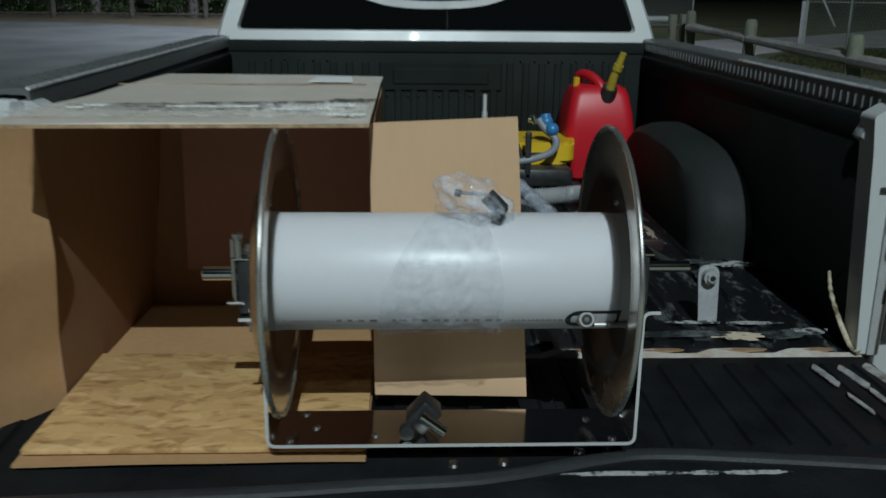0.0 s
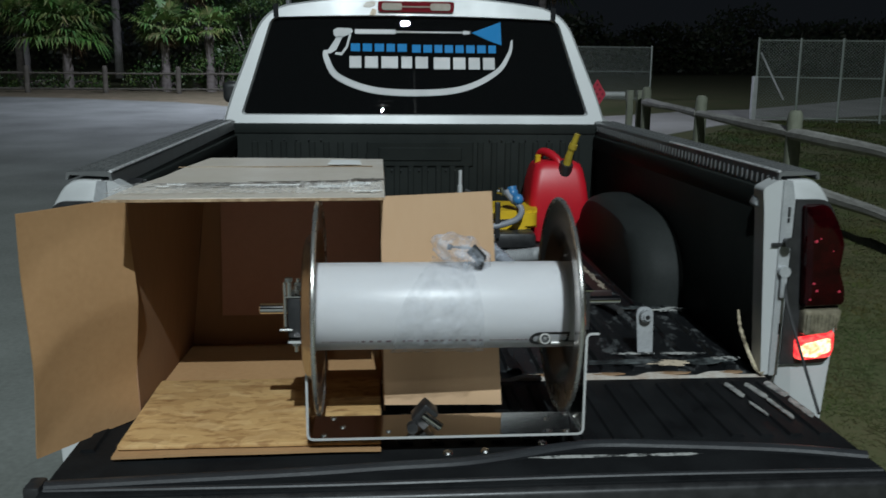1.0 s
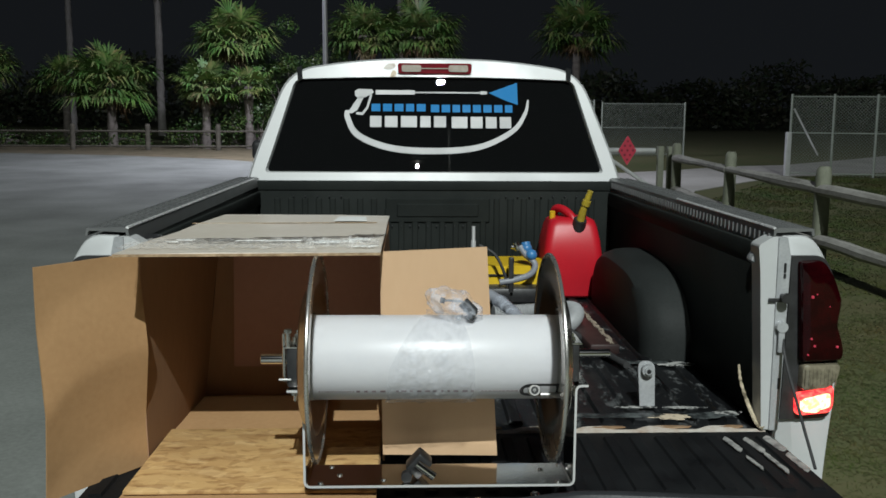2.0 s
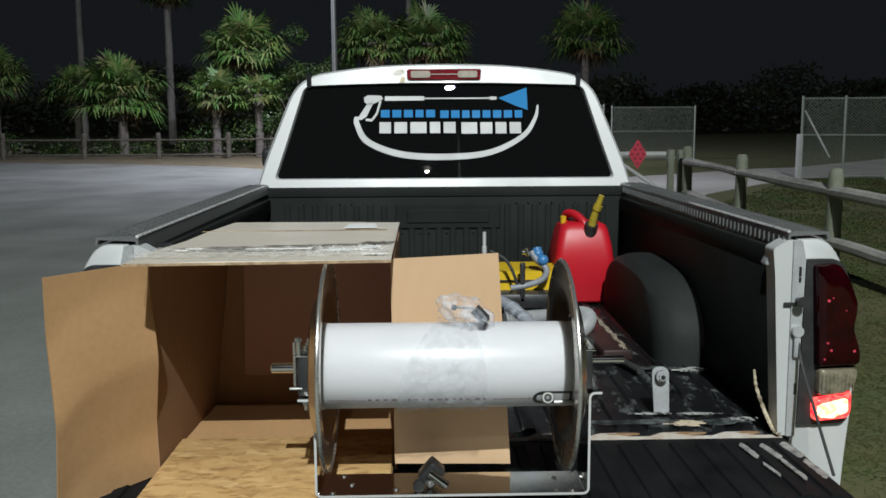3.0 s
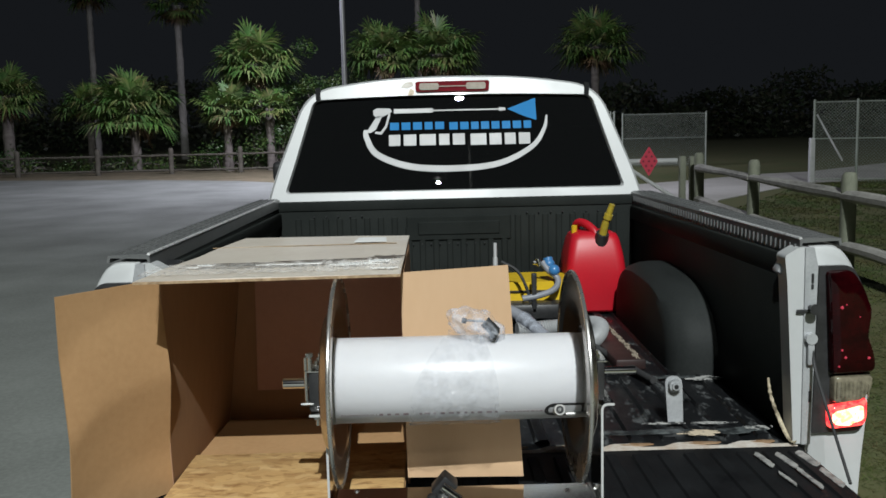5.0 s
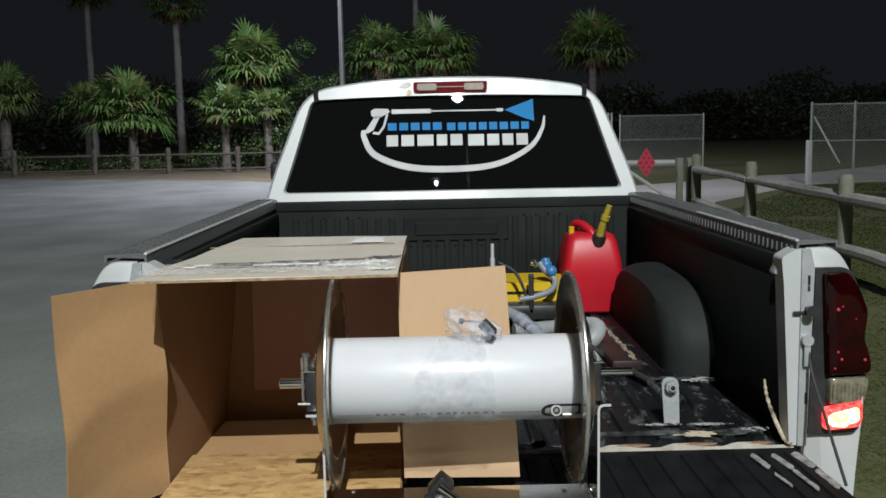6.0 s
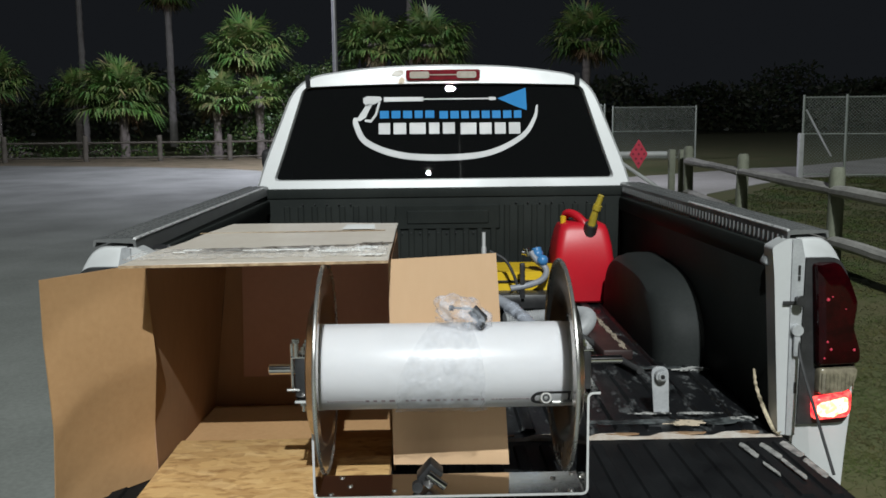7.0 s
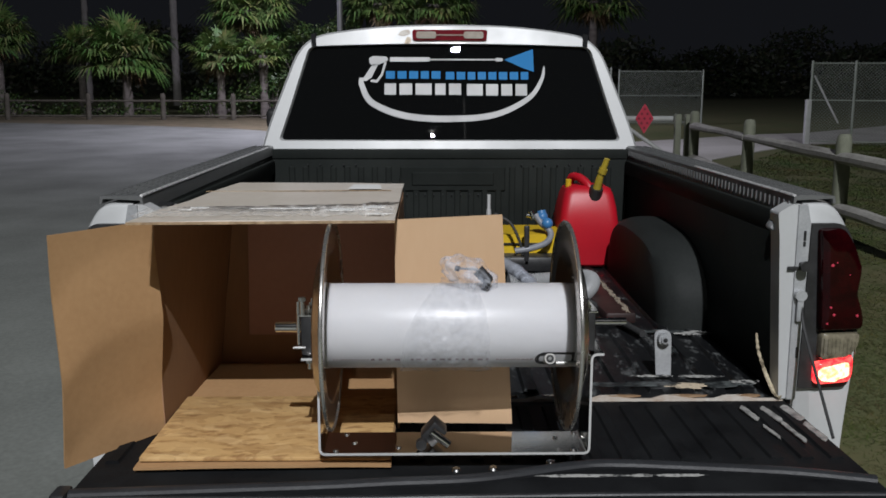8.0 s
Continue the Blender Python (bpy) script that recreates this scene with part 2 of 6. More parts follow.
M_rim = material("grey_alloy", (0.45, 0.45, 0.46), 0.35, metal=0.8, scale=20, amount=0.4, bump=0.05)
M_trunk = material("palm_trunk_bark", (0.2, 0.18, 0.16), 0.9, dark=(0.08, 0.07, 0.06), scale=3, fine=20, amount=0.7, bump=0.8, stretch=(1, 1, 3), dist=0.02)
M_bark = material("pale_trunk_bark", (0.42, 0.4, 0.38), 0.9, dark=(0.2, 0.19, 0.17), scale=3, fine=25, amount=0.7, bump=0.6, stretch=(1, 1, 0.5), dist=0.02)
M_asphalt = material("pale_worn_asphalt", (0.232, 0.245, 0.225), 0.85, dark=(0.108, 0.115, 0.103), scale=0.8, fine=40, amount=0.6, bump=0.4, dist=0.004)
M_path = material("pale_shell_road", (0.52, 0.51, 0.48), 0.9, dark=(0.32, 0.31, 0.28), scale=0.7, fine=25, amount=0.5, bump=0.4, dist=0.006)
M_litter = material("leaf_litter", (0.2, 0.16, 0.1), 0.95, dark=(0.08, 0.075, 0.04), scale=2.2, fine=18, amount=0.7, bump=0.6, dist=0.02)
M_soil = material("grassy_ground", (0.07, 0.094, 0.03), 0.95, dark=(0.115, 0.1, 0.044), scale=1.1, fine=30, amount=0.7, bump=0.2, dist=0.005)


def leaf_material(name, a, b, c):
    """Foliage whose colour changes from blade to blade."""
    mat = bpy.data.materials.new(name)
    nt, n, l, bsdf = nodes_of(mat)
    geo, ramp = n.new("ShaderNodeNewGeometry"), n.new("ShaderNodeValToRGB")
    l.new(geo.outputs["Random Per Island"], ramp.inputs["Fac"])
    e = ramp.color_ramp.elements
    e[0].color, e[1].color = (*a, 1), (*c, 1)
    e.new(0.6).color = (*b, 1)
    co, tex, mul = n.new("ShaderNodeTexCoord"), n.new("ShaderNodeTexNoise"), n.new("ShaderNodeMix")
    tex.inputs["Scale"].default_value = 1.7
    l.new(co.outputs["Object"], tex.inputs["Vector"])
    mul.data_type, mul.blend_type = "RGBA", "MULTIPLY"
    mul.inputs["Factor"].default_value = 0.7
    l.new(ramp.outputs["Color"], mul.inputs["A"])
    l.new(tex.outputs["Color"], mul.inputs["B"])
    l.new(mul.outputs["Result"], bsdf.inputs["Base Color"])
    bsdf.inputs["Roughness"].default_value = 0.5
    return mat


M_palm = leaf_material("palm_leaf", (0.13, 0.24, 0.06), (0.2, 0.34, 0.09), (0.4, 0.44, 0.17))
M_palm_dead = leaf_material("dead_palm_leaf", (0.2, 0.145, 0.07), (0.27, 0.2, 0.1), (0.15, 0.11, 0.055))
M_leaf = leaf_material("shrub_leaf", (0.04, 0.085, 0.022), (0.07, 0.14, 0.032), (0.12, 0.18, 0.045))
M_woods = leaf_material("far_dark_leaf", (0.07, 0.09, 0.05), (0.085, 0.105, 0.055), (0.11, 0.12, 0.07))
M_grass = leaf_material("grass_blade", (0.09, 0.125, 0.034), (0.12, 0.15, 0.045), (0.19, 0.175, 0.075))


def osb_material():
    """Pressed strands: long uneven flakes lying mostly one way, pale, tan and dark, with knots of shadow between."""
    mat = bpy.data.materials.new("strand_board")
    nt, n, l, bsdf = nodes_of(mat)
    co, warp = n.new("ShaderNodeTexCoord"), n.new("ShaderNodeTexNoise")
    warp.inputs["Scale"].default_value, warp.inputs["Detail"].default_value = 9, 4
    l.new(co.outputs["Object"], warp.inputs["Vector"])
    bend = n.new("ShaderNodeMix")
    bend.data_type, bend.blend_type = "RGBA", "LINEAR_LIGHT"
    bend.inputs["Factor"].default_value = 0.035
    l.new(co.outputs["Object"], bend.inputs["A"])
    l.new(warp.outputs["Color"], bend.inputs["B"])
    cols = []
    for stretch, turn, shift in (((9, 30, 20), 0.12, 0), ((17, 24, 20), -0.8, 4), ((24, 60, 20), 0.5, 9)):
        mp = n.new("ShaderNodeMapping")
        mp.inputs["Scale"].default_value = stretch
        mp.inputs["Rotation"].default_value = (0, 0, turn)
        mp.inputs["Location"].default_value = (shift, 0, 0)
        l.new(bend.outputs["Result"], mp.inputs["Vector"])
        v = n.new("ShaderNodeTexVoronoi")
        v.inputs["Scale"].default_value = 1.0
        l.new(mp.outputs["Vector"], v.inputs["Vector"])
        sep, ramp = n.new("ShaderNodeSeparateColor"), n.new("ShaderNodeValToRGB")
        e = ramp.color_ramp.elements
        e[0].color, e[1].color = (0.3, 0.16, 0.058, 1), (0.66, 0.45, 0.215, 1)
        e.new(0.3).color = (0.49, 0.3, 0.12, 1)
        e.new(0.8).color = (0.56, 0.36, 0.15, 1)
        e[0].position = 0.04
        l.new(v.outputs["Color"], sep.inputs["Color"])
        l.new(sep.outputs["Red"], ramp.inputs["Fac"])
        cols.append((ramp, v))
    last = cols[0][0].outputs["Color"]
    for ramp, v in cols[1:]:
        mix = n.new("ShaderNodeMix")
        mix.data_type = "RGBA"
        mix.inputs["Factor"].default_value = 0.45
        l.new(last, mix.inputs["A"])
        l.new(ramp.outputs["Color"], mix.inputs["B"])
        last = mix.outputs["Result"]
    grain = n.new("ShaderNodeTexNoise")
    grain.inputs["Scale"].default_value, grain.inputs["Detail"].default_value = 1.0, 6
    gm = n.new("ShaderNodeMapping")
    gm.inputs["Scale"].default_value = (24, 62, 40)
    l.new(bend.outputs["Result"], gm.inputs["Vector"])
    l.new(gm.outputs["Vector"], grain.inputs["Vector"])
    dark = n.new("ShaderNodeValToRGB")
    dark.color_ramp.elements[0].position, dark.color_ramp.elements[1].position = 0.33, 0.46
    dark.color_ramp.elements[0].color = (0.42, 0.3, 0.2, 1)
    l.new(grain.outputs["Fac"], dark.inputs["Fac"])
    mul = n.new("ShaderNodeMix")
    mul.data_type, mul.blend_type = "RGBA", "MULTIPLY"
    mul.inputs["Factor"].default_value = 0.62
    l.new(last, mul.inputs["A"])
    l.new(dark.outputs["Color"], mul.inputs["B"])
    l.new(mul.outputs["Result"], bsdf.inputs["Base Color"])
    bsdf.inputs["Roughness"].default_value = 0.7
    bp = n.new("ShaderNodeBump")
    bp.inputs["Strength"].default_value, bp.inputs["Distance"].default_value = 0.5, 0.002
    l.new(grain.outputs["Fac"], bp.inputs["Height"])
    l.new(bp.outputs["Normal"], bsdf.inputs["Normal"])
    return mat


M_osb = osb_material()


def tinted_glass():
    mat = bpy.data.materials.new("dark_tinted_glass")
    nt, n, l, bsdf = nodes_of(mat)
    bsdf.inputs["Base Color"].default_value = (0.03, 0.032, 0.033, 1)
    bsdf.inputs["Transmission Weight"].default_value = 0.84
    bsdf.inputs["Roughness"].default_value = 0.0
    bsdf.inputs["IOR"].default_value = 1.25
    return mat


M_glass = tinted_glass()

# ---------------------------------------------------------------- mesh helpers
ORIGIN = {}


def thing(name, at, label, category, group="", kind=""):
    """An Empty at the base of a thing; its parts are given in world metres."""
    ob = new(name)
    ob.location = at
    ob.empty_display_size = 0.1
    ORIGIN[ob] = Vector(at)
    return tagged(ob, label, category, group, kind)


def mesh_of(name, bm, mat, offset, smooth=35):
    bmesh.ops.translate(bm, verts=bm.verts, vec=-offset)
    bmesh.ops.recalc_face_normals(bm, faces=bm.faces)
    me = bpy.data.meshes.new(name)
    bm.to_mesh(me)
    bm.free()
    for m in (mat if isinstance(mat, (list, tuple)) else [mat]):
        me.materials.append(m)
    if smooth:
        me.polygons.foreach_set("use_smooth", [True] * len(me.polygons))
        me.set_sharp_from_angle(angle=radians(smooth))
    return me


def part(name, bm, mat, parent, label="", smooth=35):
    ob = new(name, mesh_of(name, bm, mat, ORIGIN[parent], smooth))
    ob.parent = parent
    ORIGIN[ob] = ORIGIN[parent]
    if label:
        tagged(ob, label)
    return ob


def single(name, bm, mat, at, label, category="", group="", kind="", smooth=35):
    """A thing made of one mesh."""
    ob = new(name, mesh_of(name, bm, mat, Vector(at), smooth))
    ob.location = at
    ORIGIN[ob] = Vector(at)
    return tagged(ob, label, category, group, kind)


def box(bm, lo, hi, bevel=0.0, seg=2, turn=None):
    """A block between two corners, with rounded edges; turn: a matrix about its middle."""
    mid = (Vector(lo) + Vector(hi)) / 2
    size = Vector(hi) - Vector(lo)
    m = Matrix.Translation(mid) @ (turn or Matrix()) @ Matrix.Diagonal((*size, 1))
    vs = bmesh.ops.create_cube(bm, size=1, matrix=m)["verts"]
    if bevel:
        es = {e for v in vs for e in v.link_edges}
        bmesh.ops.bevel(bm, geom=list(es), offset=bevel, segments=seg, profile=0.5, affect="EDGES")
    return bm


def cyl(bm, a, b, r, r2=None, n=24, caps=True):
    """A round bar from a to b."""
    a, b = Vector(a), Vector(b)
    d = b - a
    m = Matrix.Translation((a + b) / 2) @ d.to_track_quat("Z", "Y").to_matrix().to_4x4()
    bmesh.ops.create_cone(bm, cap_ends=caps, segments=n, radius1=r, radius2=r if r2 is None else r2, depth=d.length, matrix=m)
    return bm


def curve_points(ctrl, n=12):
    """Points on a smooth curve through the control points."""
    c = [Vector(p) for p in ctrl]
    c = [2 * c[0] - c[1]] + c + [2 * c[-1] - c[-2]]
    out = []
    for i in range(1, len(c) - 2):
        for k in range(n):
            t = k / n
            p0, p1, p2, p3 = c[i - 1], c[i], c[i + 1], c[i + 2]
            out.append(0.5 * ((2 * p1) + (p2 - p0) * t + (2 * p0 - 5 * p1 + 4 * p2 - p3) * t * t + (3 * p1 - p0 - 3 * p2 + p3) * t ** 3))
    out.append(c[-2])
    return out


def tube(bm, pts, r, n=10, flat=1.0, ridges=0.0):
    """A bar along points; r: a radius or a function of 0..1."""
    rings = []
    for i, p in enumerate(pts):
        d = (pts[min(i + 1, len(pts) - 1)] - pts[max(i - 1, 0)]).normalized()
        side = d.cross(Vector((0, 0, 1)))
        side = side.normalized() if side.length > 1e-4 else Vector((1, 0, 0))
        up = side.cross(d).normalized()
        rad = r(i / (len(pts) - 1)) if callable(r) else r
        if ridges:
            rad *= 1 + ridges * (i % 2)
        rings.append([bm.verts.new(p + rad * (math.cos(2 * math.pi * k / n) * side + flat * math.sin(2 * math.pi * k / n) * up)) for k in range(n)])
    for a, b in zip(rings, rings[1:]):
        for k in range(n):
            bm.faces.new((a[k], a[(k + 1) % n], b[(k + 1) % n], b[k]))
    bm.faces.new(rings[0][::-1])
    bm.faces.new(rings[-1])
    return bm


def loft(bm, rings, close=True):
    """Skin over rings of points of equal count."""
    vs = [[bm.verts.new(p) for p in ring] for ring in rings]
    n = len(vs[0])
    for a, b in zip(vs, vs[1:]):
        for k in range(n):
            bm.faces.new((a[k], a[(k + 1) % n], b[(k + 1) % n], b[k]))
    if close:
        bm.faces.new(vs[0][::-1])
        bm.faces.new(vs[-1])
    return vs


def rounded(corners, radius, n=6):
    """A polygon's outline in 2D with its corners rounded."""
    out = []
    k = len(corners)
    for i, c in enumerate(corners):
        r = radius[i] if isinstance(radius, (list, tuple)) else radius
        p, q, s = Vector(corners[i - 1]), Vector(c), Vector(corners[(i + 1) % k])
        u, v = (p - q).normalized(), (s - q).normalized()
        r = min(r, 0.49 * (p - q).length, 0.49 * (s - q).length)
        for j in range(n + 1):
            t = j / n
            out.append((q + u * r) * (1 - t) ** 2 + q * 2 * t * (1 - t) + (q + v * r) * t * t)
    return out


def prism(bm, outline, to3, depth):
    """A plate: a 2D outline put into space by to3(point), and its copy moved by depth."""
    a = [Vector(to3(p)) for p in outline]
    loft(bm, [a, [p + Vector(depth) for p in a]])
    return bm


def lathe_x(bm, profile, centre, n=64):
    """A ring body about an axis along x; profile: closed loop of (x, radius)."""
    cx, cy, cz = centre
    rings = [[Vector((cx + x, cy + r * math.cos(2 * math.pi * k / n), cz + r * math.sin(2 * math.pi * k / n))) for x, r in profile] for k in range(n)]
    vs = [[bm.verts.new(p) for p in ring] for ring in rings]
    m = len(profile)
    for k in range(n):
        a, b = vs[k], vs[(k + 1) % n]
        for i in range(m):
            bm.faces.new((a[i], a[(i + 1) % m], b[(i + 1) % m], b[i]))
    return bm


def patch(bm, cx, cy, z, rx, ry, seed, turn=0.0, n=22, rough=0.35, thick=0.0012):
    """A thin worn patch with a ragged outline."""
    rnd = random.Random(seed)
    pts = []
    for k in range(n):
        a = 2 * math.pi * k / n
        q = 1 + rough * (rnd.random() - 0.5) * 2
        x, y = rx * q * math.cos(a), ry * q * math.sin(a)
        pts.append(Vector((cx + x * math.cos(turn) - y * math.sin(turn), cy + x * math.sin(turn) + y * math.cos(turn), z)))
    loft(bm, [[p - Vector((0, 0, 0.001)) for p in pts], [p + Vector((0, 0, thick)) for p in pts]])
    return bm


def ground_z(y):
    """The lot rises a little towards the fence."""
    return 0.025 * y


def bed_z(y):
    return 0.80 + 0.025 * max(y, 0.0)


B = bmesh.new

# ---------------------------------------------------------------- ground
def sheet(name, outline, lift, mat, label, depth=0.6):
    bm = B()
    a = [Vector((x, y, ground_z(y) + lift)) for x, y in outline]
    loft(bm, [[p - Vector((0, 0, depth)) for p in a], a])
    return single(name, bm, mat, (0, 0, 0), label, "ground", kind="structure", smooth=0)


sheet("ground", [(-400, -300), (400, -300), (400, 600), (-400, 600)], -0.03, M_soil, "rough dark grassy ground of a park at night")
sheet("parking_lot", [(-60, -60), (1.25, -60), (1.25, 11.8), (0.9, 14.5), (-1.0, 18.6), (-4.6, 22.5), (-5.7, 23.5), (-8.9, 25.0), (-13.8, 26.4), (-60, 28.0)], 0.0, M_asphalt,
      "pale worn asphalt parking lot with faint stains", 0.2)
sheet("litter_strip", [(1.25, 13.2), (1.6, 14.6), (0.5, 23), (-2, 30.5), (-60, 31.5), (-60, 27.6), (-13.8, 26.0), (-8.9, 24.6), (-5.7, 23.1), (-4.6, 22.1), (-1.1, 18.2), (0.8, 14.2)], -0.012, M_litter,
      "strip of brown leaf litter between lot and fence", 0.2)
sheet("park_road", [(1.3, 12.1), (4.0, 12.1), (4.5, 12.5), (5.3, 14.6), (7.2, 16.8), (8.7, 18.2), (10.6, 18.9), (16, 22), (30, 31), (30, 40), (13.7, 25), (10.1, 22), (8.4, 21.4), (6.8, 20.2), (4.9, 19.0), (1.6, 18.0)], -0.015, M_path,
      "pale shell road behind the gate", 0.2)


def grass_field():
    rnd = random.Random(5)
    verts, faces = [], []
    for i in range(150000):
        u = rnd.random()
        y = -1.2 + 19.4 * u ** 1.5
        x = 1.27 + (3.0 + 0.55 * max(y, 0)) * rnd.random()
        if y > 12 and x < 4.6 + 0.68 * (y - 12.4):
            continue
        if noise.noise(Vector((x * 0.9, y * 0.9, 0))) < -0.25 and rnd.random() < 0.7:
            continue
        z = ground_z(y) - 0.032
        for k in range(2):
            a, h, w = rnd.random() * 6.28, 0.004 + 0.008 * rnd.random() + 0.0012 * max(y, 0), 0.002 + 0.0006 * max(y, 0)
            lean = 0.02 + 0.05 * rnd.random()
            b = len(verts)
            dx, dy = math.cos(a), math.sin(a)
            px, py = x + 0.03 * rnd.random(), y + 0.03 * rnd.random()
            verts += [(px - w * dy, py + w * dx, z), (px + w * dy, py - w * dx, z), (px + lean * dx, py + lean * dy, z + h)]
            faces.append((b, b + 1, b + 2))
    me = bpy.data.meshes.new("grass")
    me.from_pydata(verts, [], faces)
    me.materials.append(M_grass)
    tagged(new("grass", me), "short patchy green and straw-coloured grass beside the lot", "grass", kind="stuff")


grass_field()

# ---------------------------------------------------------------- pickup truck
truck = thing("pickup_truck", (0, 1.5, 0), "white pickup truck with black bedliner and lowered tailgate", "pickup truck")

bm = B()
loft(bm, [[Vector((x, y, bed_z(y) - d)) for x, y in ((-0.79, 0.012), (0.79, 0.012), (0.79, 1.79), (-0.79, 1.79))] for d in (0.05, 0.006)])
bed_floor = part("bed_floor", bm, M_floor, truck, "black plastic bed floor, scuffed and dusty")

for i in range(19):
    x = -0.72 + i * 0.08
    bm = B()
    ring = [(x - 0.02, -0.007), (x - 0.014, 0.004), (x + 0.014, 0.004), (x + 0.02, -0.007)]
    loft(bm, [[Vector((a, y, bed_z(y) + c)) for a, c in ring] for y in (0.06, 1.77)])
    part("floor_rib", bm, M_floor, bed_floor, smooth=0)

# pale scraped sill at the end of the bed
bm = B()
pts = [(-0.78 + 1.56 * k / 130) for k in range(131)]
top = [Vector((x, 0.014 + 0.006 * max(-0.6, min(0.6, math.sin(x * 40))), 0.797 + 0.0055 * max(-0.6, min(0.6, math.sin(x * 40))))) for x in pts]
rows = [[p + Vector((0, 0.008, -0.03)) for p in top], [p + Vector((0, -0.014, -0.03)) for p in top], [p + Vector((0, -0.014, 0)) for p in top], [p + Vector((0, 0.008, 0.002)) for p in top]]
vs = [[bm.verts.new(p) for p in r] for r in rows]
for k in range(130):
    for a, b in ((0, 1), (1, 2), (2, 3), (3, 0)):
        bm.faces.new((vs[a][k], vs[b][k], vs[b][k + 1], vs[a][k + 1]))
bed_sill = part("bed_sill", bm, M_rust, truck, "scraped pale steel sill with rust spots")
for k in range(10):
    x = -0.71 + k * 0.1571
    part("rust_spot", patch(B(), x, 0.022, 0.8, 0.034 + 0.006 * (k % 3), 0.008, 300 + k, rough=0.2, thick=0.002), M_rusted, bed_sill)

# worn patches on the bed floor
for cx, cy, rx, ry, mat, seed in ((0.565, 0.08, 0.055, 0.019, M_cream, 1), (0.66, 0.088, 0.06, 0.02, M_teal, 2), (0.72, 0.105, 0.04, 0.014, M_worn, 11), (0.42, 0.09, 0.12, 0.016, M_teal, 5), (0.50, 0.155, 0.05, 0.007, M_worn, 3), (0.62, 0.15, 0.06, 0.006, M_worn, 4),
                                  (0.62, 0.565, 0.08, 0.016, M_teal, 9), (0.72, 0.545, 0.05, 0.02, M_worn, 10), (0.60, 0.42, 0.014, 0.1, M_teal, 13), (0.35, 0.4, 0.012, 0.07, M_worn, 14), (0.29, 0.27, 0.01, 0.05, M_teal, 15)):
    part("worn_patch", patch(B(), cx, cy, bed_z(cy) + 0.0055, rx, ry, seed, rough=0.35), mat, bed_floor)

# front wall of the bed, with pressed ribs and a raised panel
bm = B()
box(bm, (-0.80, 1.78, 0.80), (0.80, 1.825, 1.308), 0.012)
box(bm, (-0.80, 1.774, 1.268), (0.80, 1.783, 1.306), 0.003)
front_wall = part("bed_front_wall", bm, M_liner, truck, "black ribbed plastic front wall of the bed")
for i in range(24):
    x = -0.69 + i * 0.06
    hi = 1.19 if -0.25 < x < 0.27 else 1.235
    part("wall_rib", box(B(), (x - 0.014, 1.772, 0.86), (x + 0.014, 1.784, hi), 0.005, 1), M_liner, front_wall)
part("raised_panel", box(box(B(), (-0.22, 1.771, 1.125), (0.24, 1.784, 1.235), 0.006, 1), (-0.17, 1.766, 1.15), (0.19, 1.776, 1.21), 0.005, 1), M_liner, front_wall)
for x, z in [(-0.19 + i * 0.039, 1.112) for i in range(10)] + [(0.31 + i * 0.052, 1.242) for i in range(7)] + [(-0.62 + i * 0.052, 1.242) for i in range(5)]:
    part("rivet", cyl(B(), (x, 1.776, z), (x, 1.768, z), 0.0032, n=8), M_lip, front_wall)


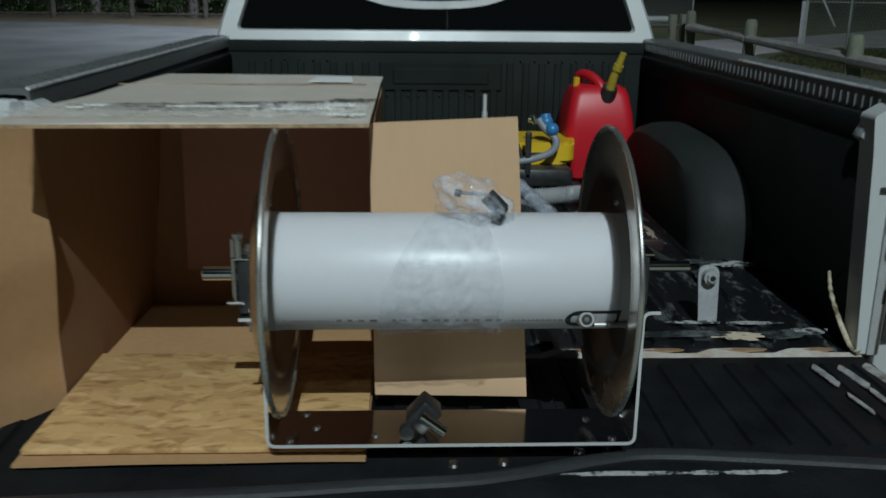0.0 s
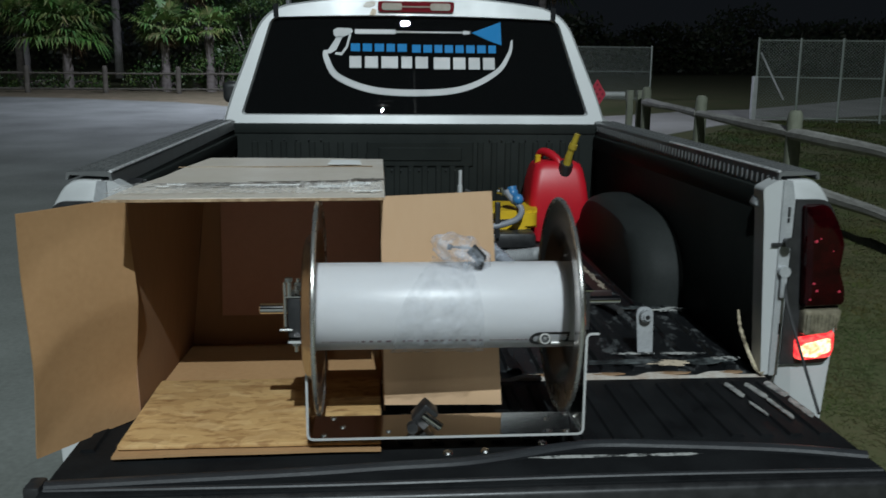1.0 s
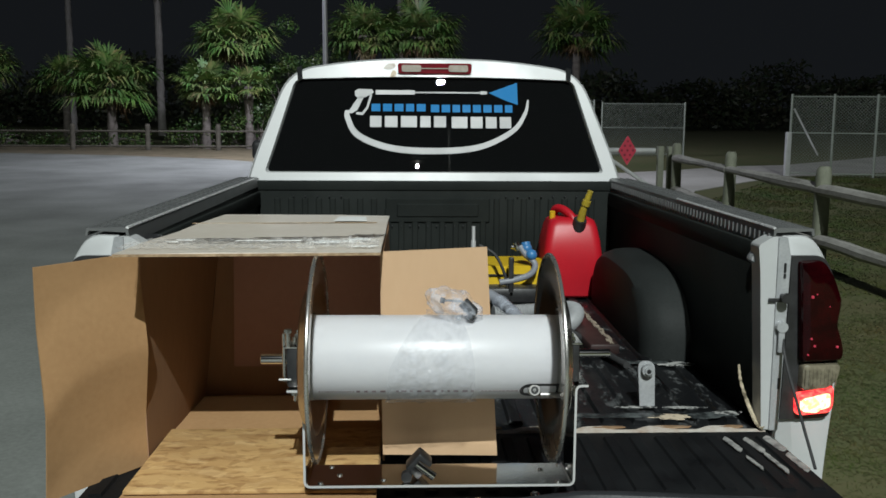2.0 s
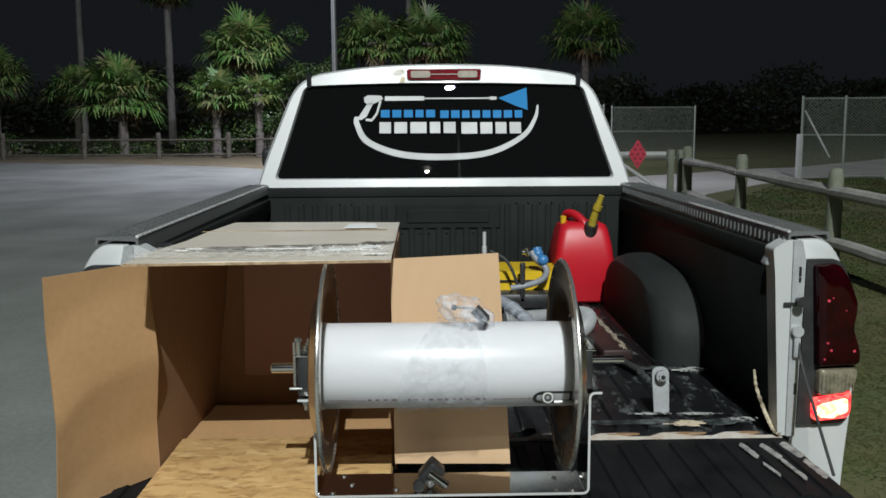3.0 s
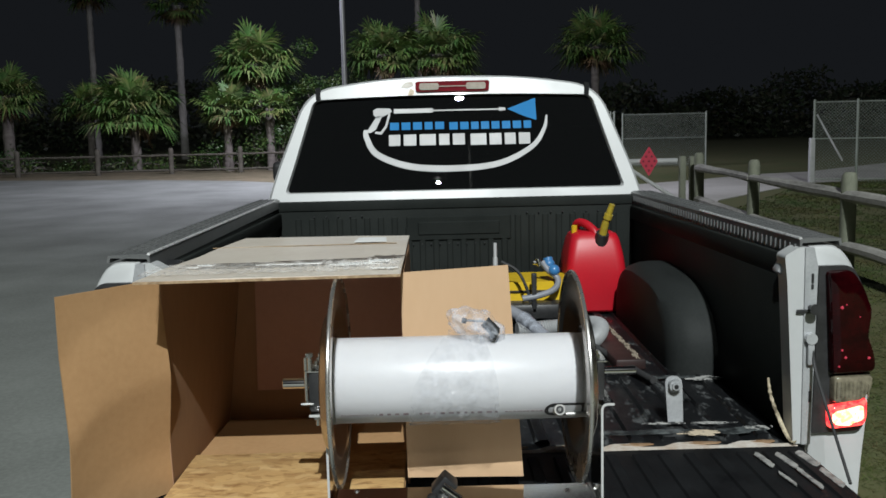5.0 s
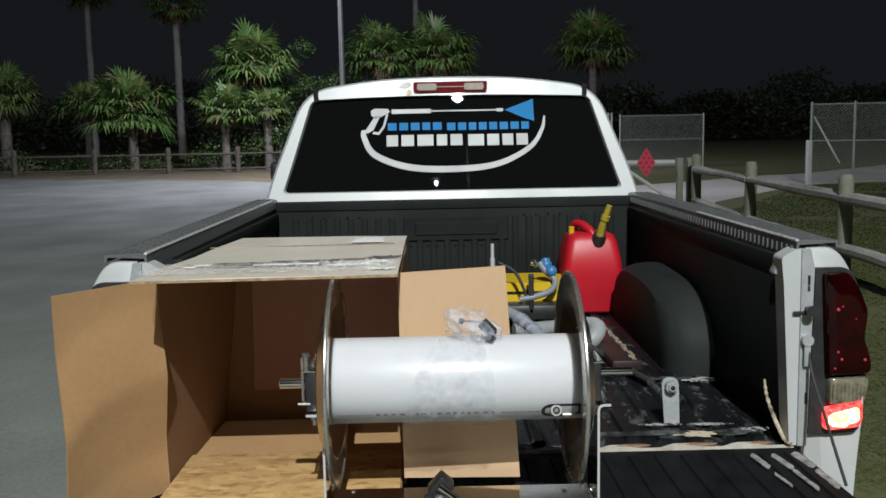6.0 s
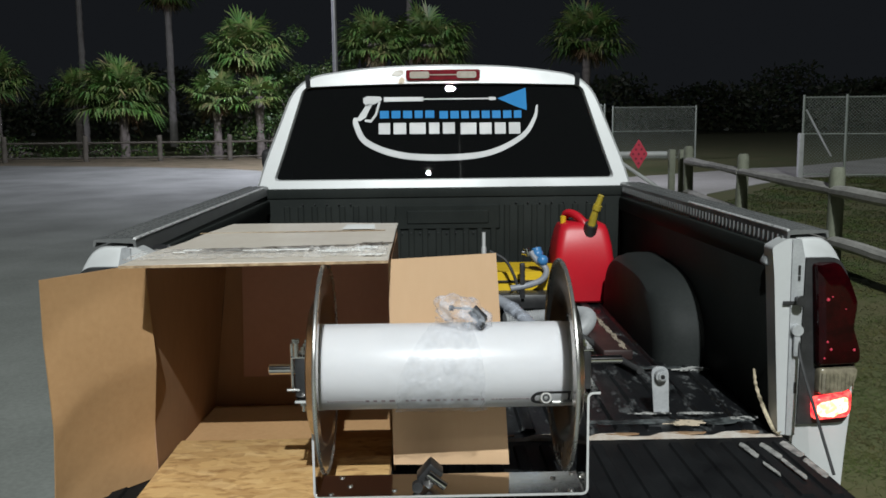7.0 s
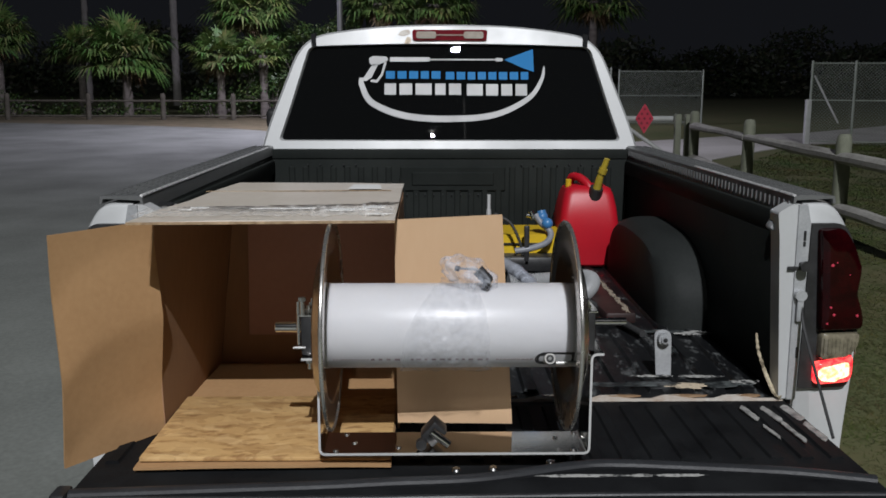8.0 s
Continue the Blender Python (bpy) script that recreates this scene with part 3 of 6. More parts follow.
def bed_side(s):
    """One side of the bed: liner, outer panel, tread rail, rear post. s: +1 or -1."""
    # inner liner
    bm = B()
    box(bm, (0.775, 0.05, 0.80), (0.80, 1.79, 1.275), 0.008)
    box(bm, (0.762, 0.06, 1.2), (0.782, 1.78, 1.262), 0.01)
    for v in bm.verts:
        v.co.x *= s
    part("side_liner", bm, M_liner, truck)
    # outer panel
    ring = [(p.x, p.y) for p in rounded([(0.80, 1.288), (0.872, 1.29), (0.915, 1.225), (0.942, 1.10), (0.957, 0.92), (0.94, 0.74), (0.93, 0.5), (0.90, 0.44), (0.80, 0.44)], [0.003, 0.045, 0.06, 0.1, 0.1, 0.1, 0.05, 0.03, 0.003], 5)]
    bm = B()
    loft(bm, [[Vector((s * (0.80 + (x - 0.80) * q), y, 0.9 + (z - 0.9) * q + 0.008 * y)) for x, z in ring] for y, q in ((0.004, 0.975), (0.008, 0.99), (0.02, 1.0), (0.9, 1.0), (1.83, 1.0))])
    part("bed_side_panel", bm, M_white, truck, "white painted outer bed side")
    # rail cap with tread bars
    bm = B()
    drop = 1.24 if s > 0 else 1.268
    ring = [(0.772, drop), (0.776, drop), (0.782, 1.294), (0.868, 1.298), (0.872, 1.286), (0.877, 1.287), (0.874, 1.304), (0.79, 1.307), (0.776, 1.302)]
    loft(bm, [[Vector((s * x, y, z + 0.008 * y)) for x, z in ring] for y in (0.006, 1.82)])
    cap = part("rail_cap", bm, M_cap, truck, "black diamond-tread rail cap with rubbed edge")
    bm = B()
    for i in range(58):
        y = 0.03 + i * 0.0308
        for k in range(3):
            box(bm, (s * (0.80 + 0.024 * k) - 0.009, y - 0.0025, 1.3045 + 0.008 * y), (s * (0.80 + 0.024 * k) + 0.009, y + 0.0025, 1.309 + 0.008 * y), 0.0,
                turn=Matrix.Rotation(radians(45 if (i + k) % 2 else -45), 4, "Z"))
        if s > 0:
            box(bm, (s * 0.773 - 0.0022, y - 0.003, 1.256 + 0.008 * y), (s * 0.773 + 0.0022, y + 0.003, 1.29 + 0.008 * y), 0.0)
    tagged(part("tread", bm, M_cap, cap, smooth=0), kind="stuff")
    # Rubbed lip; its lit line and glints are part of the pale colour.
    bm = B()
    tube(bm, [Vector((s * 0.779, 0.01 + k * 0.1, 1.3045 + 0.008 * (0.01 + k * 0.1))) for k in range(9 if s > 0 else 18)], 0.0042, 6)
    part("rubbed_edge_glint", bm, M_bare, cap, "rubbed bare edge, its bright glints put in the colour")
    # white rear post, chamfered at the top, with a bare strip
    bm = B()
    out = rounded([(0.768, 0.80), (0.802, 0.80), (0.80, 1.285), (0.772, 1.285), (0.738, 1.265), (0.745, 1.2)], 0.008, 3)
    prism(bm, [(s * p.x, p.y) for p in out], lambda p: (p[0], 0.0, p[1]), (0, 0.055, 0))
    post = part("rear_post", bm, M_white, truck, "white painted tailgate post, chipped")
    bm = B()
    prism(bm, [(s * x, z) for x, z in ((0.786, 0.80), (0.808, 0.80), (0.816, 1.238), (0.806, 1.284), (0.785, 1.284))], lambda p: (p[0], -0.006, p[1]), (0, 0.012, 0))
    part("bare_strip", bm, M_galv, post, "grey weathered metal strip")
    bm = B()
    cyl(bm, (s * 0.800, -0.006, 1.14), (s * 0.800, -0.032, 1.14), 0.007, n=12)
    cyl(bm, (s * 0.800, -0.03, 1.14), (s * 0.800, -0.036, 1.14), 0.013, n=12)
    box(bm, (s * 0.787 - 0.02, -0.007, 1.125), (s * 0.787 + 0.02, -0.003, 1.135), 0.001)
    part("striker_bolt", bm, M_black, post)
    for z, h in ((1.21, 0.012), (1.19, 0.006), (0.92, 0.014)):
        part("slot", box(B(), (s * 0.803 - 0.003, -0.0085, z - h), (s * 0.803 + 0.003, -0.005, z + h), 0.001, 1), M_black, post)
    # foam block under the rail
    part("grey_bracket", box(B(), (s * 0.758 - 0.018, 0.03, 1.21), (s * 0.758 + 0.018, 0.07, 1.262), 0.008, 2, Matrix.Rotation(s * 0.5, 4, "Y")), M_galv, truck, "dusty grey bracket under the rail")


def tail_light(s):
    lamp = part("tail_light", prism(B(), [(s * p.x, p.y) for p in rounded([(0.818, 1.24), (0.897, 1.24), (0.92, 1.2), (0.94, 1.135), (0.932, 1.068), (0.953, 1.0), (0.938, 0.92), (0.935, 0.832), (0.81, 0.828)], [0.004, 0.02, 0.03, 0.05, 0.03, 0.05, 0.03, 0.02, 0.004], 4)],
                                    lambda p: (p[0], -0.008, p[1]), (0, 0.05, 0)), M_black, truck, "tall tail light with dark red and clear lenses")

    def lens(name, corners, mat, label, bulge=0.028):
        out = rounded(corners, 0.012, 4)
        cx = sum(p.x for p in out) / len(out)
        cz = sum(p.y for p in out) / len(out)
        rings = []
        for k, (d, q) in enumerate(((0.0, 1.0), (0.5, 0.99), (0.85, 0.94), (1.0, 0.82), (1.05, 0.5))):
            rings.append([Vector((s * (cx + (p.x - cx) * q), -0.008 - bulge * d, cz + (p.y - cz) * q)) for p in out])
        bm = B()
        loft(bm, rings)
        part(name, bm, mat, lamp, label)

    lens("red_lens", [(0.832, 1.228), (0.892, 1.23), (0.915, 1.195), (0.938, 1.135), (0.93, 1.068), (0.95, 1.01), (0.949, 0.98), (0.846, 0.976)], M_red_lens, "dark red lens")
    # Red dots: sparkles of the reflector behind the lens, painted on as colour.
    for x, z, r in ((0.862, 1.143, 0.007), (0.872, 1.15, 0.004), (0.865, 1.04, 0.005), (0.874, 1.022, 0.006), (0.93, 1.02, 0.006), (0.859, 1.0, 0.004), (0.905, 1.12, 0.003)):
        bm = B()
        cyl(bm, (s * x, -0.036, z), (s * x, -0.0382, z), r * 0.75, r * 0.45, 6)
        part("lens_glint", bm, M_sign, lamp)
    lens("reverse_lens", [(0.85, 0.973), (0.948, 0.976), (0.944, 0.94), (0.92, 0.912), (0.85, 0.907)], M_clear_lens, "clear ribbed reversing lens", 0.024)
    lens("lit_lens", [(0.842, 0.898), (0.915, 0.907), (0.935, 0.92), (0.936, 0.87), (0.928, 0.85), (0.845, 0.842)], M_lit_lens, "lit red lens", 0.022)
    lens("lit_middle", [(0.847, 0.889), (0.928, 0.908), (0.93, 0.866), (0.902, 0.858), (0.894, 0.85), (0.849, 0.853)], M_hot_lens, "hot bright middle of the lit lens", 0.0245)
    for k in range(9):
        x = 0.858 + 0.0095 * k
        part("lens_rib", box(B(), (s * x - 0.0012, -0.0345, 0.922), (s * x + 0.0012, -0.031, 0.962 if k < 8 else 0.955), 0.0008, 1), M_clear_lens, lamp)


for s in (1, -1):
    bed_side(s)
    tail_light(s)

# wheel arch in the bed
bm = B()
rings = []
for x, q in ((0.80, 1.0), (0.725, 1.0), (0.69, 0.988), (0.655, 0.95), (0.635, 0.89), (0.63, 0.8)):
    ring = []
    for k in range(25):
        a = math.pi * k / 24
        yy = 1.05 - 0.46 * q * math.copysign(abs(math.cos(a)) ** 0.62, math.cos(a))
        zz = bed_z(yy) - 0.01 + 0.272 * q * math.sin(a) ** 0.72
        ring.append(Vector((x, yy, zz)))
    rings.append(ring)
loft(bm, rings)
part("wheel_arch", bm, M_arch, truck, "black plastic wheel arch cover")

# tailgate, let down
tailgate = part("tailgate", box(B(), (-0.787, -0.555, 0.735), (0.787, -0.004, 0.788), 0.012, 3), M_white, truck, "lowered white tailgate under a black liner")
part("tailgate_liner", box(B(), (-0.783, -0.545, 0.784), (0.783, -0.001, 0.7955), 0.003, 2), M_dimmed_liner, tailgate, "black ribbed tailgate liner")
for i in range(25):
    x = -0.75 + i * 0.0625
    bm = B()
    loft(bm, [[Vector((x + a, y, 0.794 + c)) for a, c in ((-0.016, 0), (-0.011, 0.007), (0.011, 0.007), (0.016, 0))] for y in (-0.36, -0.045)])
    part("tailgate_rib", bm, M_dimmed_liner, tailgate, smooth=0)
wave = [(-0.775, -0.515), (-0.54, -0.5), (-0.316, -0.486), (-0.165, -0.471), (-0.033, -0.461), (0.057, -0.441), (0.175, -0.405), (0.26, -0.391), (0.404, -0.404), (0.623, -0.434), (0.775, -0.474)]
part("liner_lip", tube(B(), curve_points([(x, y, 0.801) for x, y in wave], 10), 0.013, 10, 0.75), M_lip, tailgate, "lifted wavy edge of the liner")
part("liner_lip", tube(B(), curve_points([(x, -0.526 + 0.004 * math.sin(x * 5), 0.797) for x, y in wave], 8), 0.006, 8, 0.7), M_lip, tailgate)
part("tailgate_edge", box(B(), (-0.787, -0.562, 0.74), (0.787, -0.535, 0.79), 0.01, 3), M_black, tailgate, "black top edge of the tailgate")
part("hinge_block", box(B(), (-0.815, -0.52, 0.77), (-0.785, -0.47, 0.80), 0.006, 2), M_black, tailgate)
bm = B()
for k, (x0, x1) in enumerate(((0.12, 0.29), (0.30, 0.345), (0.355, 0.45))):
    patch(bm, (x0 + x1) / 2, -0.436, 0.796, (x1 - x0) / 2, 0.005, 20 + k, rough=0.2)
part("bare_paint_gap", bm, M_worn, tailgate, "pale paint showing in the gap of the liner")
for k, (x0, y0, x1, y1, w) in enumerate(((0.654, -0.058, 0.664, -0.148, 0.0085), (0.702, -0.063, 0.714, -0.156, 0.0095), (0.662, -0.182, 0.672, -0.258, 0.0045), (0.756, -0.055, 0.766, -0.148, 0.013), (0.712, -0.162, 0.72, -0.28, 0.0065), (0.764, -0.166, 0.768, -0.272, 0.0105))):
    rs = random.Random(40 + k)
    bm = B()
    edge = []
    for side in (1, -1):
        for j in range(13):
            t = j / 12 if side > 0 else 1 - j / 12
            ww = w * (0.9 + 0.25 * (rs.random() - 0.5)) * (0.55 if j in (0, 12) else 1)
            edge.append(Vector((x0 + (x1 - x0) * t + side * ww, y0 + (y1 - y0) * t + 0.006 * side, 0.8008)))
    loft(bm, [[p - Vector((0, 0, 0.001)) for p in edge], [p + Vector((0, 0, 0.0012)) for p in edge]])
    part("scraped_streak", bm, M_streak, tailgate, "pale scraped streak along a rib")
for x, y in ((-0.045, -0.405), (0.03, -0.40), (0.15, -0.37)):
    part("liner_bolt", cyl(B(), (x, y, 0.794), (x, y, 0.800), 0.011, 0.008, 12), M_zinc, tailgate)
part("support_cable", tube(B(), curve_points([(0.803, -0.012, 1.05), (0.806, -0.03, 0.99), (0.803, -0.13, 0.89), (0.792, -0.25, 0.797)], 6), 0.0038, 8), M_rubber, truck, "black tailgate support cable")
bm = B()
cyl(bm, (0.80, -0.004, 1.065), (0.80, -0.02, 1.065), 0.014, n=12)
box(bm, (0.792, -0.018, 1.0), (0.808, -0.01, 1.07), 0.004)
part("cable_hook", bm, M_galv, truck)

# frayed strap at the post
part("frayed_strap", tube(B(), curve_points([(0.742, 0.10, 0.94), (0.742, 0.08, 0.90), (0.752, 0.05, 0.85), (0.765, 0.02, 0.81), (0.775, 0.0, 0.803)], 6), lambda t: 0.003 + 0.0055 * t + 0.0012 * math.sin(70 * t), 8, 0.6), M_strap, truck, "frayed pale strap")

# ---- cab
TILT_G = 0.33


def rear_plane(p, out=0.0):
    """A point of the cab's rear face from its width and height."""
    return Vector((p[0], 1.86 + (p[1] - 1.345) * TILT_G - out, p[1]))


outer = rounded([(-0.835, 1.29), (0.835, 1.29), (0.80, 1.42), (0.662, 1.797), (0.34, 1.847), (0.0, 1.857), (-0.34, 1.847), (-0.662, 1.797), (-0.80, 1.42)], [0.02, 0.02, 0.2, 0.12, 0.2, 0.2, 0.2, 0.12, 0.2], 8)
inner = rounded([(-0.745, 1.345), (0.745, 1.345), (0.708, 1.46), (0.622, 1.752), (0.32, 1.763), (0.0, 1.766), (-0.32, 1.763), (-0.622, 1.752), (-0.708, 1.46)], [0.02, 0.02, 0.1, 0.035, 0.2, 0.2, 0.2, 0.035, 0.1], 8)
bm = B()
o1 = [rear_plane(p, 0.0) for p in outer]
o2 = [rear_plane((p.x * 0.985, 1.3 + (p.y - 1.3) * 0.985), 0.022) for p in outer]
i1 = [rear_plane((p.x * 1.012, 1.55 + (p.y - 1.55) * 1.015), 0.022) for p in inner]
i2 = [rear_plane(p, 0.004) for p in inner]
i3 = [rear_plane(p, -0.03) for p in inner]
loft(bm, [o1, o2, i1, i2, i3], close=False)
cab_frame = part("cab_rear_frame", bm, M_white, truck, "white painted rear frame of the cab")
bm = B()
fwd = [[p + Vector((0, d, 0)) for p in o1] for d in (0.0,)]
for d, q in ((0.3, 1.005), (1.2, 1.0), (1.45, 0.97)):
    fwd.append([Vector((p.x * q, p.y + d, 1.29 + (p.z - 1.29) * (q if d > 1 else 1.0) - 0.05 * max(0, d - 1.0))) for p in o1])
loft(bm, fwd, close=False)
bm.faces.new([v for v in bm.verts][-len(o1):])
part("cab_roof", bm, M_white, truck, "white cab roof and sides")
bm = B()
pts = [rear_plane(p, 0.001) for p in inner]
loft(bm, [pts, [p + Vector((0, 0.004, 0.0)) for p in pts]])
window = part("rear_window", bm, M_glass, truck, "dark tinted rear window with a white and blue decal")
part("cab_body", box(box(B(), (-0.93, 1.86, 0.42), (0.93, 3.7, 1.30), 0.05, 3), (-0.92, 3.6, 0.42), (0.92, 4.75, 1.18), 0.09, 3), M_white, truck, "white cab body")
# Added block that keeps the cabin dark behind the glass.
part("dark_cabin", box(B(), (-0.72, 2.16, 1.2), (0.72, 3.2, 1.62), 0.03), M_black, truck, "added dark block filling the unseen cabin")
for s in (-1, 1):
    a = [rear_plane((s * x, z), 0.027) for x, z in ((0.6, 1.812), (0.622, 1.806), (0.617, 1.752), (0.596, 1.756))]
    bm = B()
    loft(bm, [a, [p + Vector((0, 0.02, 0.004)) for p in a]])
    part("roof_seam", bm, M_dimmed_liner, truck)

# high brake light
bm = B()
out = rounded([(-0.165, 1.782), (0.165, 1.782), (0.168, 1.828), (-0.168, 1.828)], 0.012, 4)
prism(bm, out, lambda p: (p[0], 1.972, p[1]), (0, 0.07, 0))
brake = part("high_brake_light", bm, M_brake_red, truck, "high brake light with red middle and clear ends")
for x0, x1, m in ((-0.15, -0.062, M_brake_clear), (0.062, 0.15, M_brake_clear)):
    bm = B()
    prism(bm, rounded([(x0, 1.79), (x1, 1.79), (x1, 1.82), (x0, 1.82)], 0.01, 4), lambda p: (p[0], 1.967, p[1]), (0, 0.02, 0))
    part("clear_lens", bm, m, brake, "clear end lens")
# Highlight line on the red middle, drawn as a pale bar.
bm = B()
prism(bm, [(-0.068, 1.803), (0.068, 1.803), (0.068, 1.807), (-0.068, 1.807)], lambda p: (p[0], 1.968, p[1]), (0, 0.01, 0))
part("lens_highlight", bm, M_brake_clear, brake)


# decal on the glass: plain shapes in the sign's colours
def decal(name, pts, mat, label=""):
    bm = B()
    prism(bm, [Vector(p) for p in pts], lambda p: rear_plane(p, 0.0035), (0, 0.0015, 0))
    return part(name, bm, mat, window, label, smooth=0)


DX, DZ = 1.011, 0.006


def dz(z):
    return 1.542 + (z - 1.542) * 1.012 + DZ


def word(x0, x1, z0, z1, widths, mat):
    """A row of plain bars, one for each letter."""
    gap = 0.3
    u = (x1 - x0) / (sum(widths) + gap * (len(widths) - 1))
    x = x0
    for w in widths:
        decal("letter_bar", [(x, dz(z0)), (x + w * u, dz(z0)), (x + w * u, dz(z1)), (x, dz(z1))], mat)
        x += (w + gap) * u


word(-0.286, -0.042, 1.606, 1.639, [1, 1, 1, 0.9, 1], M_decal_blue)
word(-0.018, 0.352, 1.603, 1.636, [1, 1, 0.9, 0.95, 0.95, 1, 1, 0.9], M_decal_blue)
word(-0.292, 0.050, 1.536, 1.585, [1, 1.1, 1.4, 0.9, 1.05], M_decal_white)
word(0.076, 0.345, 1.533, 1.583, [1.45, 1.1, 1.0, 1.05], M_decal_white)
decal("wand_fan", [(0.245, dz(1.69)), (0.375, dz(1.737)), (0.377, dz(1.637)), (0.33, dz(1.653))], M_decal_blue, "blue spray fan shape")
decal("wand_tube", [(-0.10, dz(1.687)), (0.21, dz(1.687)), (0.21, dz(1.693)), (-0.10, dz(1.693))], M_decal_white)
decal("wand_tip", [(0.208, dz(1.682)), (0.238, dz(1.684)), (0.238, dz(1.696)), (0.208, dz(1.698))], M_decal_white)
decal("wand_grip", [(-0.268, dz(1.68)), (-0.09, dz(1.681)), (-0.09, dz(1.70)), (-0.268, dz(1.70))], M_decal_white)
decal("wand_body", [(-0.36, dz(1.675)), (-0.345, dz(1.66)), (-0.315, dz(1.668)), (-0.285, dz(1.682)), (-0.275, dz(1.69)), (-0.285, dz(1.703)), (-0.345, dz(1.705)), (-0.362, dz(1.695))], M_decal_white)
decal("wand_handle", [(-0.345, dz(1.67)), (-0.32, dz(1.67)), (-0.35, dz(1.61)), (-0.375, dz(1.595)), (-0.392, dz(1.60))], M_decal_white)
decal("wand_guard", [(-0.292, dz(1.682)), (-0.283, dz(1.677)), (-0.30, dz(1.62)), (-0.325, dz(1.588)), (-0.355, dz(1.592)), (-0.352, dz(1.602)), (-0.328, dz(1.60)), (-0.308, dz(1.626))], M_decal_white)
arc = curve_points([(-0.394, 0, 1.61), (-0.392, 0, 1.575), (-0.345, 0, 1.50), (-0.2, 0, 1.445), (0.0, 0, 1.432), (0.2, 0, 1.45), (0.35, 0, 1.52), (0.41, 0, 1.6), (0.424, 0, 1.66)], 8)
lo, hi = [], []
for i, p in enumerate(arc):
    t = i / (len(arc) - 1)
    d = (arc[min(i + 1, len(arc) - 1)] - arc[max(i - 1, 0)]).normalized()
    nrm = Vector((-d.z, 0, d.x)) * (0.003 + 0.011 * math.sin(math.pi * min(1, 0.18 + 0.82 * t)) ** 0.7)
    lo.append((p.x - nrm.x, dz(p.z - nrm.z)))
    hi.append((p.x + nrm.x, dz(p.z + nrm.z)))
bm = B()
vs = [[bm.verts.new(rear_plane(q, 0.004)) for q in row] for row in (lo, hi)]
for k in range(len(lo) - 1):
    bm.faces.new((vs[0][k], vs[0][k + 1], vs[1][k + 1], vs[1][k]))
ex = bmesh.ops.extrude_face_region(bm, geom=bm.faces[:])
bmesh.ops.translate(bm, verts=[v for v in ex["geom"] if isinstance(v, bmesh.types.BMVert)], vec=(0, 0.002, 0))
part("decal_arc", bm, M_decal_white, window, "white curved hose shape")

# rust smear beside the brake light
bm = B()
prism(bm, rounded([(-0.235, 1.806), (-0.205, 1.80), (-0.176, 1.812), (-0.18, 1.83), (-0.215, 1.826)], 0.008, 3), lambda p: rear_plane(p, 0.0235), (0, 0.004, 0))
part("rust_smear", bm, M_rust, truck, "thin brown rust smear on the roof edge")
bm = B()
prism(bm, rounded([(-0.205, 1.768), (-0.178, 1.766), (-0.172, 1.79), (-0.19, 1.80)], 0.008, 3), lambda p: rear_plane(p, 0.0235), (0, 0.004, 0))
part("rust_smear", bm, M_cream, truck)
# door mirrors
for s in (-1, 1):
    bm = B()
    box(bm, (s * 1.0 - 0.06, 3.24, 1.34), (s * 1.0 + 0.06, 3.36, 1.46), 0.03, 3)
    box(bm, (s * 0.93 - 0.05, 3.28, 1.36), (s * 0.93 + 0.05, 3.34, 1.40), 0.01, 2)
    part("door_mirror", bm, M_black, truck, "black door mirror")
# dark clip under the rail
bm = B()
box(bm, (-0.772, 0.05, 1.245), (-0.735, 0.13, 1.27), 0.008, 2, Matrix.Rotation(0.25, 4, "X"))
clip = part("rail_clip", bm, M_black, truck, "dark rail clip")
part("clip_tip", box(B(), (-0.748, 0.12, 1.262), (-0.732, 0.145, 1.272), 0.003, 1), M_zinc, clip)

# wheels
for x, y in ((0.80, 0.95), (-0.80, 0.95), (0.80, 4.15), (-0.80, 4.15)):
    g = ground_z(y)
    c = (x, y, g + 0.38)
    wheel = part("wheel", lathe_x(B(), [(-0.12, 0.25), (-0.13, 0.34), (-0.1, 0.375), (0.1, 0.375), (0.13, 0.34), (0.12, 0.25)], c, 40), M_tyre, truck, "black tyre")
    bm = B()
    lathe_x(bm, [(-0.1, 0.03), (-0.1, 0.25), (0.1, 0.25), (0.1, 0.22), (0.06, 0.2), (0.07, 0.03)], c, 32)
    part("rim", bm, M_rim, wheel)

# ---------------------------------------------------------------- hose reel on the tailgate
RX0, RX1, RY, RZ = -0.316, 0.219, -0.365, 1.087
BASE_Z = 0.8385
reel = thing("hose_reel", (-0.05, RY, BASE_Z), "new stainless steel hose reel with white pipe drum", "hose reel")

# one bent strip: base, two uprights, two outward flanges
bm = B()
T = 0.0045
path = [(RX0 - 0.032, 1.034), (RX0, 1.034), (RX0, BASE_Z), (RX1, BASE_Z), (RX1, 1.042), (RX1 + 0.024, 1.042)]
BY0, BY1 = RY - 0.058, RY + 0.052


def bent(path, radius, n=5):
    out = [Vector(path[0])]
    for i in range(1, len(path) - 1):
        p, q, s = Vector(path[i - 1]), Vector(path[i]), Vector(path[i + 1])
        u, v = (p - q).normalized(), (s - q).normalized()
        for j in range(n + 1):
            t = j / n
            out.append((q + u * radius) * (1 - t) ** 2 + q * 2 * t * (1 - t) + (q + v * radius) * t * t)
    out.append(Vector(path[-1]))
    return out


